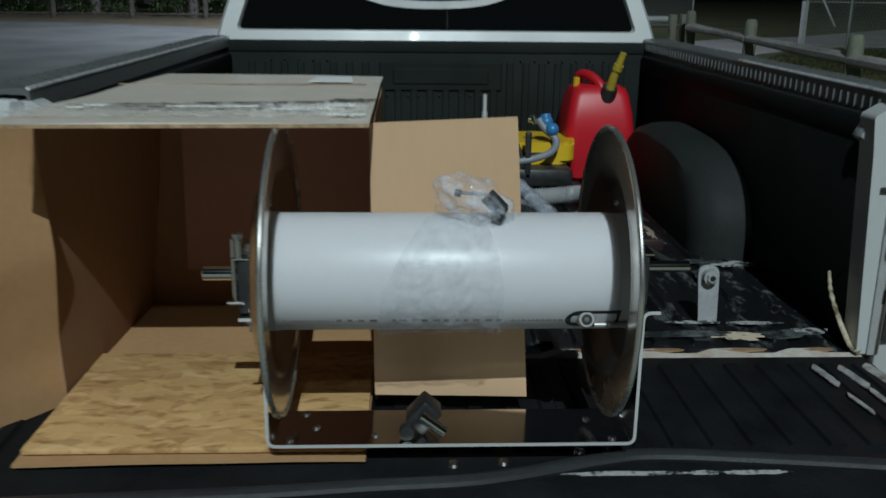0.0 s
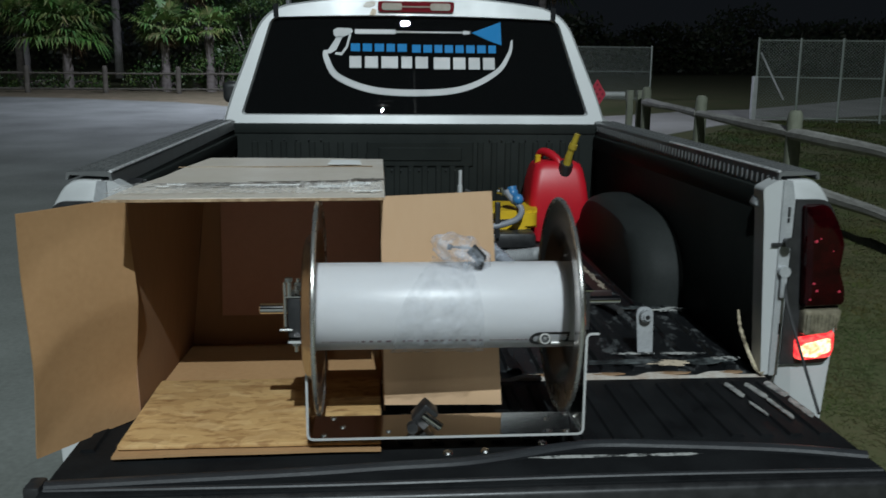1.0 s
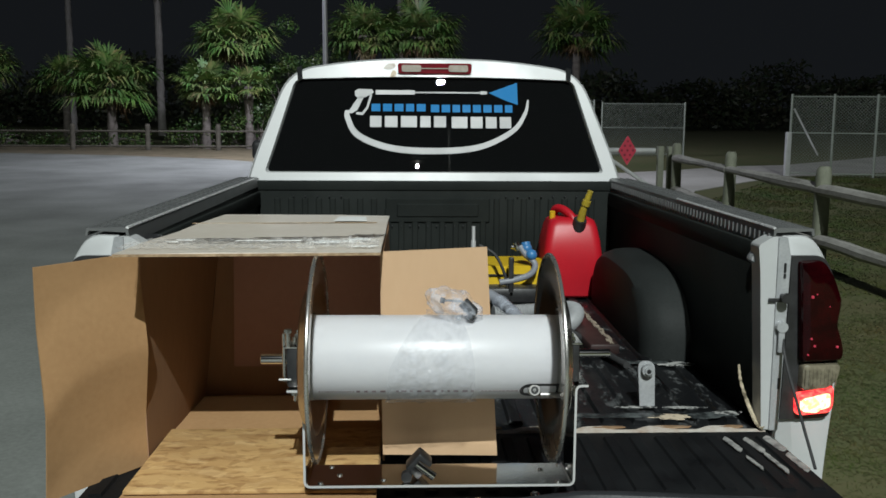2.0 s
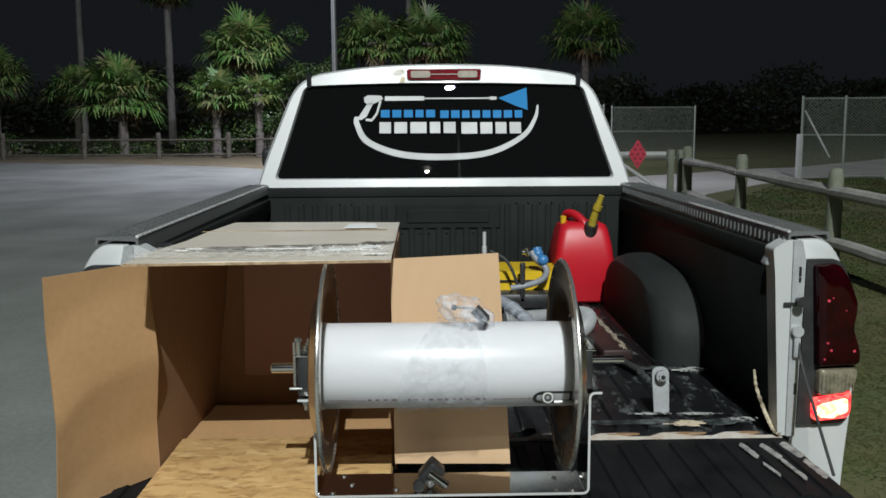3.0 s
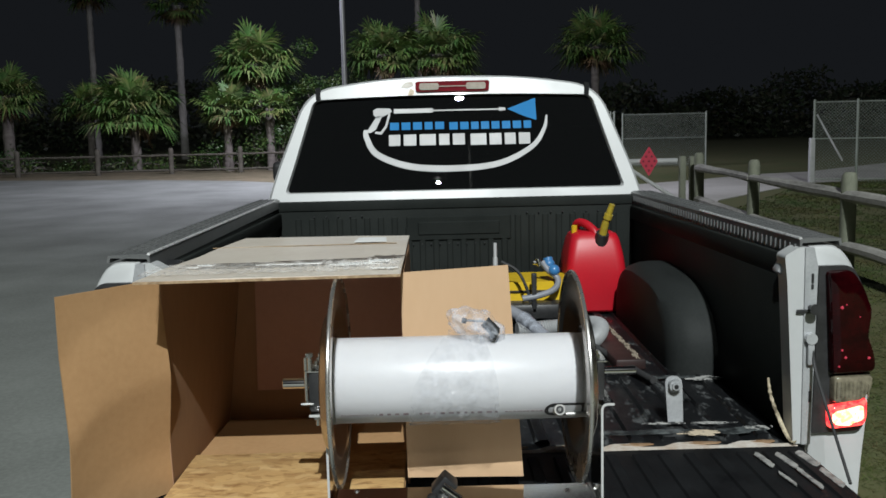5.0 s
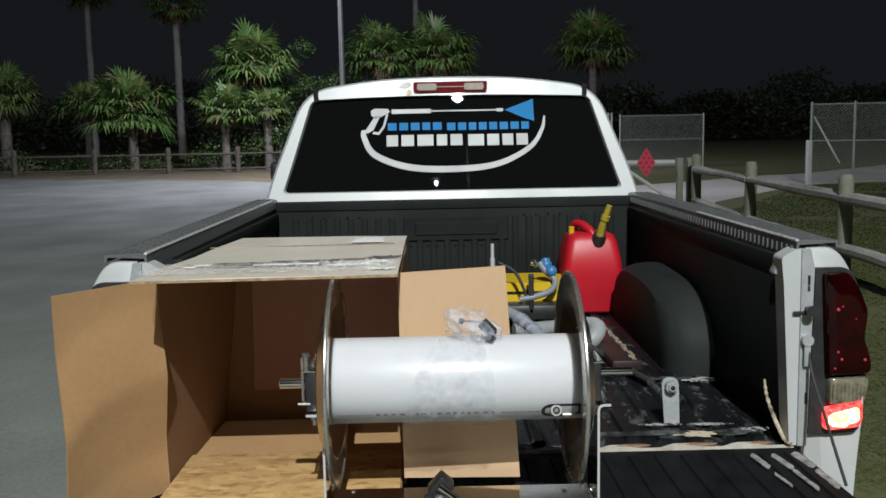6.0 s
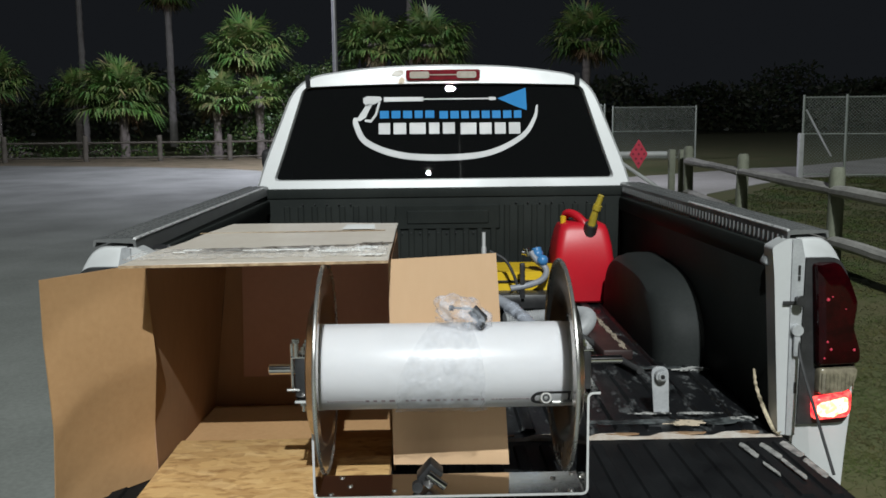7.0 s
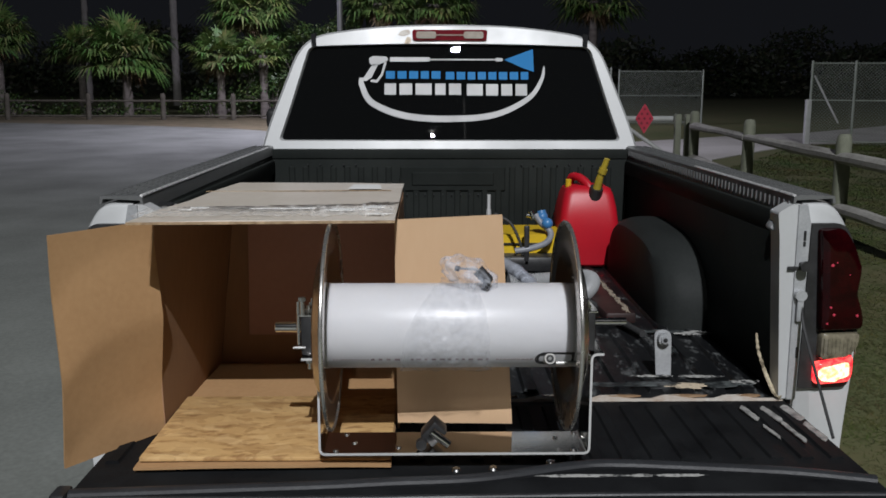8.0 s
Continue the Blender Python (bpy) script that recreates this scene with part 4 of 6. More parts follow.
mid = bent(path, 0.012)
left, right = [], []
for i, p in enumerate(mid):
    d = (mid[min(i + 1, len(mid) - 1)] - mid[max(i - 1, 0)]).normalized()
    nn = Vector((-d.y, d.x)) * T / 2
    left.append(p + nn)
    right.append(p - nn)
rows = [[Vector((q.x, y, q.y)) for q in row] for row, y in ((left, BY0), (left, BY1), (right, BY1), (right, BY0))]
vs = [[bm.verts.new(p) for p in r] for r in rows]
for k in range(len(mid) - 1):
    for a, b in ((0, 1), (1, 2), (2, 3), (3, 0)):
        bm.faces.new((vs[a][k], vs[a][k + 1], vs[b][k + 1], vs[b][k]))
for k in (0, -1):
    bm.faces.new([vs[a][k] for a in range(4)])
frame_part = part("bracket", bm, M_steel, reel, "bright bent stainless steel bracket")
bm = B()
vs = [[bm.verts.new(Vector((q.x, y, q.y))) for q in row] for row, y in ((left, BY0 - 0.0015), (right, BY0 - 0.0015), (right, BY0 + 0.0005), (left, BY0 + 0.0005))]
for k in range(len(mid) - 1):
    for a, b in ((0, 1), (1, 2), (2, 3), (3, 0)):
        bm.faces.new((vs[a][k], vs[a][k + 1], vs[b][k + 1], vs[b][k]))
part("cut_edge", bm, M_cut, frame_part, "bright cut edge")
for x, y in ((RX0 + 0.03, RY - 0.045), (RX0 + 0.065, RY - 0.005), (RX0 + 0.045, RY + 0.04), (RX1 - 0.03, RY - 0.047), (RX1 - 0.057, RY + 0.015), (RX1 - 0.015, RY + 0.04), (RX0 + 0.155, RY - 0.03)):
    bm = B()
    cyl(bm, (x, y, BASE_Z), (x, y, BASE_Z + 0.005), 0.007, 0.005, 12)
    part("screw", bm, M_zinc, frame_part)
for x, y in ((RX1 - 0.03, RY - 0.02), (RX1 - 0.03, RY + 0.04), (RX0 + 0.05, RY + 0.035)):
    bm = B()
    cyl(bm, (x, y, BASE_Z), (x, y, 0.7965), 0.008, n=12)
    part("foot", bm, M_black, frame_part)


def reel_disc(x, s):
    """A cupped steel disc with a rolled rim; s: +1 where the outside faces +x."""
    prof = [(0.0, 0.206), (0.0, 0.156), (0.002, 0.149), (0.022, 0.132), (0.026, 0.124), (0.026, 0.03),
            (0.028, 0.03), (0.028, 0.125), (0.024, 0.134), (0.004, 0.151), (0.0022, 0.157), (0.0022, 0.206)]
    bm = B()
    lathe_x(bm, [(a * s, r) for a, r in prof], (x, RY, RZ), 96)
    d = part("disc", bm, M_disc, reel, "mirror-polished cupped steel disc")
    bm = B()
    lathe_x(bm, [(s * (0.001 + 0.0042 * math.cos(6.2832 * k / 10)), 0.2055 + 0.0042 * math.sin(6.2832 * k / 10)) for k in range(10)], (x, RY, RZ), 96)
    part("rim", bm, M_rolled, d, "rolled bright rim")
    for a in (55, 125, 235, 305):
        y, z = RY + 0.105 * math.cos(radians(a)), RZ + 0.105 * math.sin(radians(a))
        part("rivet", cyl(B(), (x + 0.026 * s, y, z), (x + 0.0225 * s, y, z), 0.006, 0.004, 12), M_zinc, d)
    return d


reel_disc(-0.291, -1)
reel_disc(0.172, 1)
R = 0.0842
DX0, DX1 = -0.316, 0.188
bm = B()
lathe_x(bm, [(DX0, R - 0.007), (DX0, R - 0.002), (DX0 + 0.004, R), (DX1 - 0.012, R), (DX1 - 0.010, R - 0.001), (DX1 - 0.010, R - 0.007)], (0, RY, RZ), 96)
drum = part("drum", bm, M_pvc, reel, "glossy white pipe drum")
bm = B()
lathe_x(bm, [(DX0 - 0.001, R - 0.004), (DX0 - 0.001, R + 0.0012), (DX0 + 0.018, R + 0.0012), (DX0 + 0.02, R - 0.004)], (0, RY, RZ), 96)
part("drum_end_band", bm, M_sock, drum, "slightly duller band at the drum's end")
# Ring in a duller white: the shade on the drum's right end, as colour.
bm = B()
lathe_x(bm, [(DX1 - 0.010, R - 0.006), (DX1 - 0.010, R - 0.001), (DX1 + 0.0095, R - 0.001), (DX1 + 0.0095, R - 0.006)], (0, RY, RZ), 96)
part("shaded_drum_end", bm, M_sock, drum, "drum end ring, its shade put in the colour")


def on_drum(x, deg, r):
    """A point on the drum: degrees down from the level facing back of the truck."""
    a = radians(deg)
    return Vector((x, RY - r * math.cos(a), RZ - r * math.sin(a)))


# printed line, unreadable: small bars
rnd = random.Random(8)


def print_bars(x0, x1, h, w, gap, mat):
    x = x0
    bm = B()
    while x < x1:
        ww = w * (0.6 + 0.8 * rnd.random())
        a = [on_drum(x, 37 - h, R + 0.0004), on_drum(x + ww, 37 - h, R + 0.0004), on_drum(x + ww, 37 + h, R + 0.0004), on_drum(x, 37 + h, R + 0.0004)]
        loft(bm, [a, [p + (p - Vector((p.x, RY, RZ))).normalized() * 0.0004 for p in a]])
        x += ww + gap * (0.6 + 0.8 * rnd.random())
    part("printed_bars", bm, mat, drum, "faint reddish grey print", smooth=0)


print_bars(-0.285, -0.215, 0.9, 0.004, 0.002, M_ink)
print_bars(-0.212, -0.162, 1.9, 0.008, 0.007, M_ink)
print_bars(-0.135, 0.015, 1.9, 0.008, 0.006, M_ink)
print_bars(0.03, 0.11, 0.9, 0.006, 0.002, M_ink)

# slot with the outlet elbow
bm = B()
ring_a = []
for x, d in [(0.126 + 0.02 * math.cos(a), 37 + 13 * math.sin(a)) for a in [math.pi / 2 + math.pi * k / 12 for k in range(13)]] + [(DX1 - 0.006, 24), (DX1 - 0.006, 50)]:
    ring_a.append((x, d))
loft(bm, [[on_drum(x, d, R + 0.0003) for x, d in ring_a], [on_drum(x, d, R + 0.0012) for x, d in ring_a]])
part("drum_slot", bm, M_black, drum, "dark slot cut in the drum")
NUT = on_drum(0.134, 38, R - 0.002)
AXIS = Vector((0, -1, 0.28)).normalized()


def nut_at(d):
    return NUT + AXIS * d


bm = B()
cyl(bm, nut_at(-0.012), nut_at(0.010), 0.0118, n=24)
cyl(bm, nut_at(0.010), nut_at(0.0145), 0.0118, 0.0105, 24)
cyl(bm, nut_at(-0.004), nut_at(0.002), 0.0135, n=6)
elbow = part("outlet_elbow", bm, M_satin, drum, "bright steel outlet elbow")
bm = B()
cyl(bm, nut_at(0.0143), nut_at(0.0153), 0.0075, n=18)
part("elbow_bore", bm, M_black, elbow)
bm = B()
cyl(bm, nut_at(0.0153), nut_at(0.0159), 0.0035, n=14)
part("elbow_seat", bm, M_zinc, elbow)
part("outlet_stub", cyl(B(), on_drum(0.148, 44, R + 0.003), on_drum(DX1 + 0.006, 44, R + 0.003), 0.0042, n=12), M_satin, drum)

# shaft, bearing blocks, clamps
bm = B()
cyl(bm, (-0.405, RY, RZ - 0.003), (RX0 + 0.03, RY, RZ - 0.003), 0.0105, n=24)
cyl(bm, (-0.405, RY, RZ - 0.003), (-0.407, RY, RZ - 0.003), 0.0105, 0.008, n=24)
part("shaft", bm, M_steel, reel, "bright steel shaft end")
bm = B()
cyl(bm, (RX1 - 0.03, RY, RZ + 0.006), (0.296, RY, RZ + 0.006), 0.0085, n=24)
part("shaft", bm, M_steel, reel, "bright threaded steel shaft end")
for x0, x1, z0, z1 in ((-0.350, -0.3205, 1.0365, 1.118), (0.1985, 0.2275, 1.0445, 1.124)):
    block = part("bearing_block", box(B(), (x0, RY - 0.045, z0), (x1, RY + 0.045, z1), 0.006, 2), M_black, reel, "black bearing block")
    bm = B()
    box(bm, (x0 - 0.006, RY - 0.047, z1 - 0.002), (x1 + 0.004, RY + 0.047, z1 + 0.002), 0.001, 1)
    part("clamp_plate", bm, M_steel, block)
    for y in (-0.03, 0.03):
        bm = B()
        cyl(bm, ((x0 + x1) / 2, RY + y, z0 - 0.03), ((x0 + x1) / 2, RY + y, z1 + 0.018), 0.004, n=10)
        cyl(bm, ((x0 + x1) / 2, RY + y, z1 + 0.003), ((x0 + x1) / 2, RY + y, z1 + 0.01), 0.0075, n=6)
        cyl(bm, ((x0 + x1) / 2, RY + y, z0 - 0.018), ((x0 + x1) / 2, RY + y, z0 - 0.01), 0.0075, n=6)
        part("bolt", bm, M_zinc, block)
bm = B()
cyl(bm, (-0.354, RY - 0.04, 1.05), (-0.354, RY - 0.04, 1.145), 0.0035, n=10)
cyl(bm, (-0.345, RY - 0.046, 1.12), (-0.345, RY - 0.046, 1.15), 0.005, n=10)
cyl(bm, (-0.345, RY - 0.046, 1.148), (-0.345, RY - 0.046, 1.155), 0.008, n=6)
cyl(bm, (-0.364, RY - 0.048, 1.055), (-0.340, RY - 0.048, 1.055), 0.003, n=8)
part("lock_pin", bm, M_zinc, reel, "small bright lock pin")

# plastic film round the drum, and a bagged swivel on top
bm = B()
rows = []
for i in range(81):
    x = -0.152 + 0.166 * i / 80
    row = []
    for k in range(145):
        a = radians(-128 + 226 * k / 144)
        deg = math.degrees(a)
        top = min(1.0, max(0.0, 5 - deg) / 85)
        low = max(0.0, deg - 5) / 90
        squeeze = 1 - 0.62 * top ** 1.3 + 0.12 * low
        xx = -0.066 + (x + 0.069) * squeeze + 0.022 * top + 0.004 * noise.noise(Vector((a * 2, 2.0 if x < -0.07 else 9.0, 0)))
        rr = R + 0.0022 + (1 - 0.75 * low) * (0.012 * abs(noise.noise(Vector((xx * 40 + a * 1.5, a * 2.0, 1.0)))) + 0.008 * abs(noise.noise(Vector((xx * 95, a * 5, 3.0))))) + 0.003 * abs(noise.noise(Vector((xx * 60 - a * 9, a * 14, 6.0))))
        row.append(bm.verts.new(on_drum(xx, math.degrees(a), rr)))
    rows.append(row)
for a, b in zip(rows, rows[1:]):
    for k in range(144):
        bm.faces.new((a[k], a[k + 1], b[k + 1], b[k]))
wrap = thing("plastic_wrap", (-0.07, RY, RZ), "crinkled clear plastic film wrapped round the drum", "plastic wrap")
part("film", bm, M_film, wrap, smooth=80)
for x0, x1, d0, d1, w in ((-0.148, -0.155, 20, 96, 0.0012), (0.012, 0.014, 10, 96, 0.0012)):
    bm = tube(B(), [on_drum(x0 + (x1 - x0) * k / 24 + 0.003 * math.sin(k * 0.9 + x0 * 90), d0 + (d1 - d0) * k / 24, R + 0.006) for k in range(25)], lambda t: w * (math.sin(3.14 * t) + 0.35 * abs(math.sin(t * 17))) + 0.0003, 6, 0.6)
    part("fold", bm, M_film, wrap, "gathered fold of film")
bm = B()
bmesh.ops.create_icosphere(bm, subdivisions=5, radius=1)
for v in bm.verts:
    az = math.atan2(v.co.z, v.co.x)
    d = 1 + 0.22 * noise.noise(v.co * 1.9) + 0.09 * abs(noise.noise(Vector((az * 4, v.co.y * 1.6, 5)))) + 0.05 * abs(noise.noise(Vector((az * 9, v.co.y * 3, 2))))
    v.co = Vector((-0.018 + 0.054 * v.co.x * d - 0.012 * v.co.z, RY - 0.014 + 0.035 * v.co.y * d, RZ + R + 0.023 + 0.036 * v.co.z * d - 0.014 * v.co.x))
bag = single("plastic_bag", bm, M_bag, (-0.02, RY, RZ + R), "crumpled clear bag holding a small part", "bag", smooth=60)
bm = B()
cyl(bm, (-0.004, RY - 0.028, RZ + R + 0.034), (0.018, RY - 0.034, RZ + R + 0.012), 0.0115, n=16)
cyl(bm, (0.008, RY - 0.034, RZ + R + 0.012), (0.02, RY - 0.036, RZ + R + 0.006), 0.0125, n=12)
cyl(bm, (-0.048, RY - 0.022, RZ + R + 0.036), (-0.04, RY - 0.024, RZ + R + 0.035), 0.0055, n=12)
cyl(bm, (-0.045, RY - 0.022, RZ + R + 0.036), (-0.004, RY - 0.026, RZ + R + 0.034), 0.0022, n=8)
single("swivel_joint", bm, M_black, (-0.02, RY - 0.02, RZ + R + 0.01), "dark swivel joint inside the clear bag", "pipe fitting")

# loose pin lock lying on the base
key = thing("pin_lock", (-0.085, RY - 0.02, BASE_Z + 0.004), "black and steel pin lock lying on the reel's base", "lock")
turn = Matrix.Rotation(radians(-48), 4, "Y")
part("body", box(B(), (-0.112, RY - 0.035, 0.851), (-0.068, RY + 0.01, 0.886), 0.004, 2, turn), M_black, key, "black block")
bm = B()
cyl(bm, (-0.095, RY - 0.045, 0.880), (-0.060, RY - 0.045, 0.853), 0.009, n=16)
part("pin", bm, M_steel, key, "steel pin")
bm = B()
cyl(bm, (-0.115, RY - 0.035, 0.8525), (-0.115, RY - 0.05, 0.8525), 0.011, n=14)
part("knob", bm, M_black, key)

# ---------------------------------------------------------------- cardboard box with the board in it
carton = thing("cardboard_box", (-0.43, 0.0, 0.803), "open brown cardboard box lying on its side, taped top", "cardboard box")
C = 0.005
LX, RXB, FY, BY, Z0 = -0.688, -0.170, -0.195, 0.262, 0.803


def panel(name, pts, thick, mat, label="", n=10, bend=None):
    """A sheet of card: four corners, pushed out by its thickness; slightly bowed."""
    bm = B()
    p00, p10, p11, p01 = [Vector(p) for p in pts]
    th = Vector(thick)
    grids = []
    for off in (Vector(), th):
        g = []
        for i in range(n + 1):
            row = []
            for j in range(n + 1):
                u, v = i / n, j / n
                p = p00 * (1 - u) * (1 - v) + p10 * u * (1 - v) + p11 * u * v + p01 * (1 - u) * v
                bow = 0.003 * noise.noise(p * 6 + Vector((3, 1, 7))) + (bend(u, v) if bend else 0.0)
                row.append(bm.verts.new(p + off + th.normalized() * bow))
            g.append(row)
        grids.append(g)
    for g in grids:
        for i in range(n):
            for j in range(n):
                bm.faces.new((g[i][j], g[i + 1][j], g[i + 1][j + 1], g[i][j + 1]))
    a, b = grids
    for i in range(n):
        for j in (0, n):
            bm.faces.new((a[i][j], a[i + 1][j], b[i + 1][j], b[i][j]))
            bm.faces.new((a[j][i], a[j][i + 1], b[j][i + 1], b[j][i]))
    return part(name, bm, mat, carton, label)


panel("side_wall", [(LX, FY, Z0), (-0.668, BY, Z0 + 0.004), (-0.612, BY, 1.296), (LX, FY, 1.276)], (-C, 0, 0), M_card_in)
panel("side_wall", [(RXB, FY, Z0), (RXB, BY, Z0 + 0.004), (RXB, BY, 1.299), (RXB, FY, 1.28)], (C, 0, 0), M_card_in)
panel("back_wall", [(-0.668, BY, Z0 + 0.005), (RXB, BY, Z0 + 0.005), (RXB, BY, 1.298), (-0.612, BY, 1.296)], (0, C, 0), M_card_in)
panel("inner_flap", [(-0.585, BY - 0.012, 0.90), (RXB - 0.004, BY - 0.012, 0.90), (RXB - 0.004, BY - 0.008, 1.29), (-0.578, BY - 0.008, 1.29)], (0, C, 0), M_card_flap, "paler inner flap")
panel("bottom", [(LX, -0.416, Z0 + 0.001), (RXB - 0.006, -0.406, Z0 + 0.001), (RXB, BY, Z0 + 0.008), (LX, BY, Z0 + 0.008)], (0, 0, C), M_card, "bottom with its front flap spread on the tailgate")
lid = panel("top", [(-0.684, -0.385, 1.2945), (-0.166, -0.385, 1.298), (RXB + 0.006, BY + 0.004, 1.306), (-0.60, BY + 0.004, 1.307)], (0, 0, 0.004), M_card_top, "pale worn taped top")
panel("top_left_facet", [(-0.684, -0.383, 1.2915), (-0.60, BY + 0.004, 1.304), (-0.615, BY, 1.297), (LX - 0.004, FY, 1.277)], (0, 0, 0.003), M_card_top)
panel("left_flap", [(LX - 0.002, FY, 0.800), (-0.838, -0.378, 0.792), (-0.835, -0.385, 1.272), (LX - 0.002, FY, 1.274)], (-0.004, 0.004, 0), M_card, "flap folded outward, creased", 26, lambda u, v: -0.02 * max(0.0, 1 - abs(v - (0.56 - 0.18 * u ** 3)) / 0.35))
panel("right_flap", [(-0.167, -0.25, 0.838), (0.0805, -0.265, 0.840), (0.058, -0.210, 1.289), (-0.174, -0.194, 1.276)], (0, C, 0), M_card_pale, "pale flap folded outward")
# crease and tears on the spread flap
FN = Vector((0.004, -0.003, 0))
flap_at = lambda u, z: Vector((LX - 0.002, FY, z)).lerp(Vector((-0.837, -0.381, z)), u) + FN
part("flap_tear", tube(B(), [flap_at(0.80, 1.0), flap_at(0.76, 0.99), flap_at(0.78, 0.975)], 0.002, 6), M_card_edge, carton)
part("flap_tear", tube(B(), [flap_at(0.97, 0.99), flap_at(0.93, 0.985)], 0.002, 6), M_card_edge, carton)
part("flap_crease", tube(B(), curve_points([flap_at(0.99, 1.02), flap_at(0.8, 1.045), flap_at(0.5, 1.07), flap_at(0.12, 1.105)], 6), lambda t: 0.0012 + 0.0006 * math.sin(t * 30), 6, 0.6), M_card, carton)
# cut edge with flutes, tape, label, stains on the top
bm = B()
box(bm, (-0.684, -0.3870, 1.2947), (-0.166, -0.3845, 1.2997), 0.0, turn=Matrix.Rotation(-0.0068, 4, "Y"))
part("flute_edge", bm, M_card_edge, carton, "cut edge showing the flutes")


def lid_z(x, y):
    return 1.2995 + 0.003 * (x + 0.7) / 0.53 + 0.011 * (y + 0.385) / 0.65


def lid_patch(name, x, y, rx, ry, seed, mat, label="", turn=0.0, lift=0.001, rough=0.3, parent=None):
    bm = B()
    r2 = random.Random(seed)
    pts = []
    for k in range(26):
        a = 2 * math.pi * k / 26
        q = 1 + rough * (r2.random() - 0.5) * 2
        u, v = rx * q * math.cos(a), ry * q * math.sin(a)
        px, py = x + u * math.cos(turn) - v * math.sin(turn), y + u * math.sin(turn) + v * math.cos(turn)
        pts.append(Vector((px, py, lid_z(px, py) + lift)))
    loft(bm, [pts, [p + Vector((0, 0, 0.0012)) for p in pts]])
    return part(name, bm, mat, carton, label)


bm = B()
pts = [Vector((x, y, lid_z(x, y) + 0.002)) for x, y in ((-0.298, 0.10), (-0.216, 0.095), (-0.222, 0.18), (-0.292, 0.185))]
loft(bm, [pts, [p + Vector((0, 0, 0.001)) for p in pts]])
part("paper_label", bm, M_label_glint, carton, "white shiny label")
bm = B()
g = [[bm.verts.new((-0.69 + 0.52 * i / 80, -0.345 + 0.13 * j / 20, lid_z(-0.69 + 0.52 * i / 80, -0.345 + 0.13 * j / 20) + 0.004 + (0.004 + 0.005 * (i > 54)) * noise.noise(Vector((i * 0.55, j * 1.1, 2))) + (0.003 + 0.003 * (i > 50)) * noise.noise(Vector((i * 1.7, j * 2.3, 5))))) for j in range(21)] for i in range(81)]
for i in range(80):
    for j in range(20):
        bm.faces.new((g[i][j], g[i + 1][j], g[i + 1][j + 1], g[i][j + 1]))
part("clear_tape", bm, M_tape, carton, "wrinkled clear packing tape", smooth=80)
for k, (x, y, rx, ry) in enumerate(((-0.50, -0.205, 0.10, 0.007), (-0.36, -0.19, 0.06, 0.010), (-0.33, -0.235, 0.04, 0.012), (-0.2, -0.16, 0.03, 0.018), (-0.45, -0.245, 0.13, 0.005), (-0.26, -0.18, 0.05, 0.005))):
    lid_patch("dark_stain", x, y, rx, ry, 60 + k, M_stain, rough=0.6)
# White patches paint the glints of the wrinkled tape.
for k, (x, y, rx, ry) in enumerate(((-0.27, -0.27, 0.05, 0.012), (-0.215, -0.235, 0.022, 0.014), (-0.58, -0.235, 0.014, 0.007), (-0.60, -0.26, 0.01, 0.005), (-0.4, -0.25, 0.05, 0.005), (-0.2, -0.335, 0.02, 0.005))):
    lid_patch("tape_glint", x, y, rx, ry, 160 + k, M_label_glint, "white patch standing for a glint on wrinkled tape", lift=0.004, rough=0.55)
part("crease", tube(B(), [Vector((-0.64 + 0.045 * k, 0.07 + 0.002 * (k % 2), lid_z(-0.64 + 0.045 * k, 0.07) + 0.001)) for k in range(11)], 0.0022, 6, 0.5), M_card_edge, carton)

single("strand_board", box(B(), (-0.683, -0.395, Z0 + 0.0095), (-0.176, -0.028, Z0 + 0.0195), 0.003, 2), M_osb, (-0.43, -0.2, Z0 + 0.0105), "rough strand board lying in the cardboard box", "board")

# ---------------------------------------------------------------- things in the bed
CY = 1.60


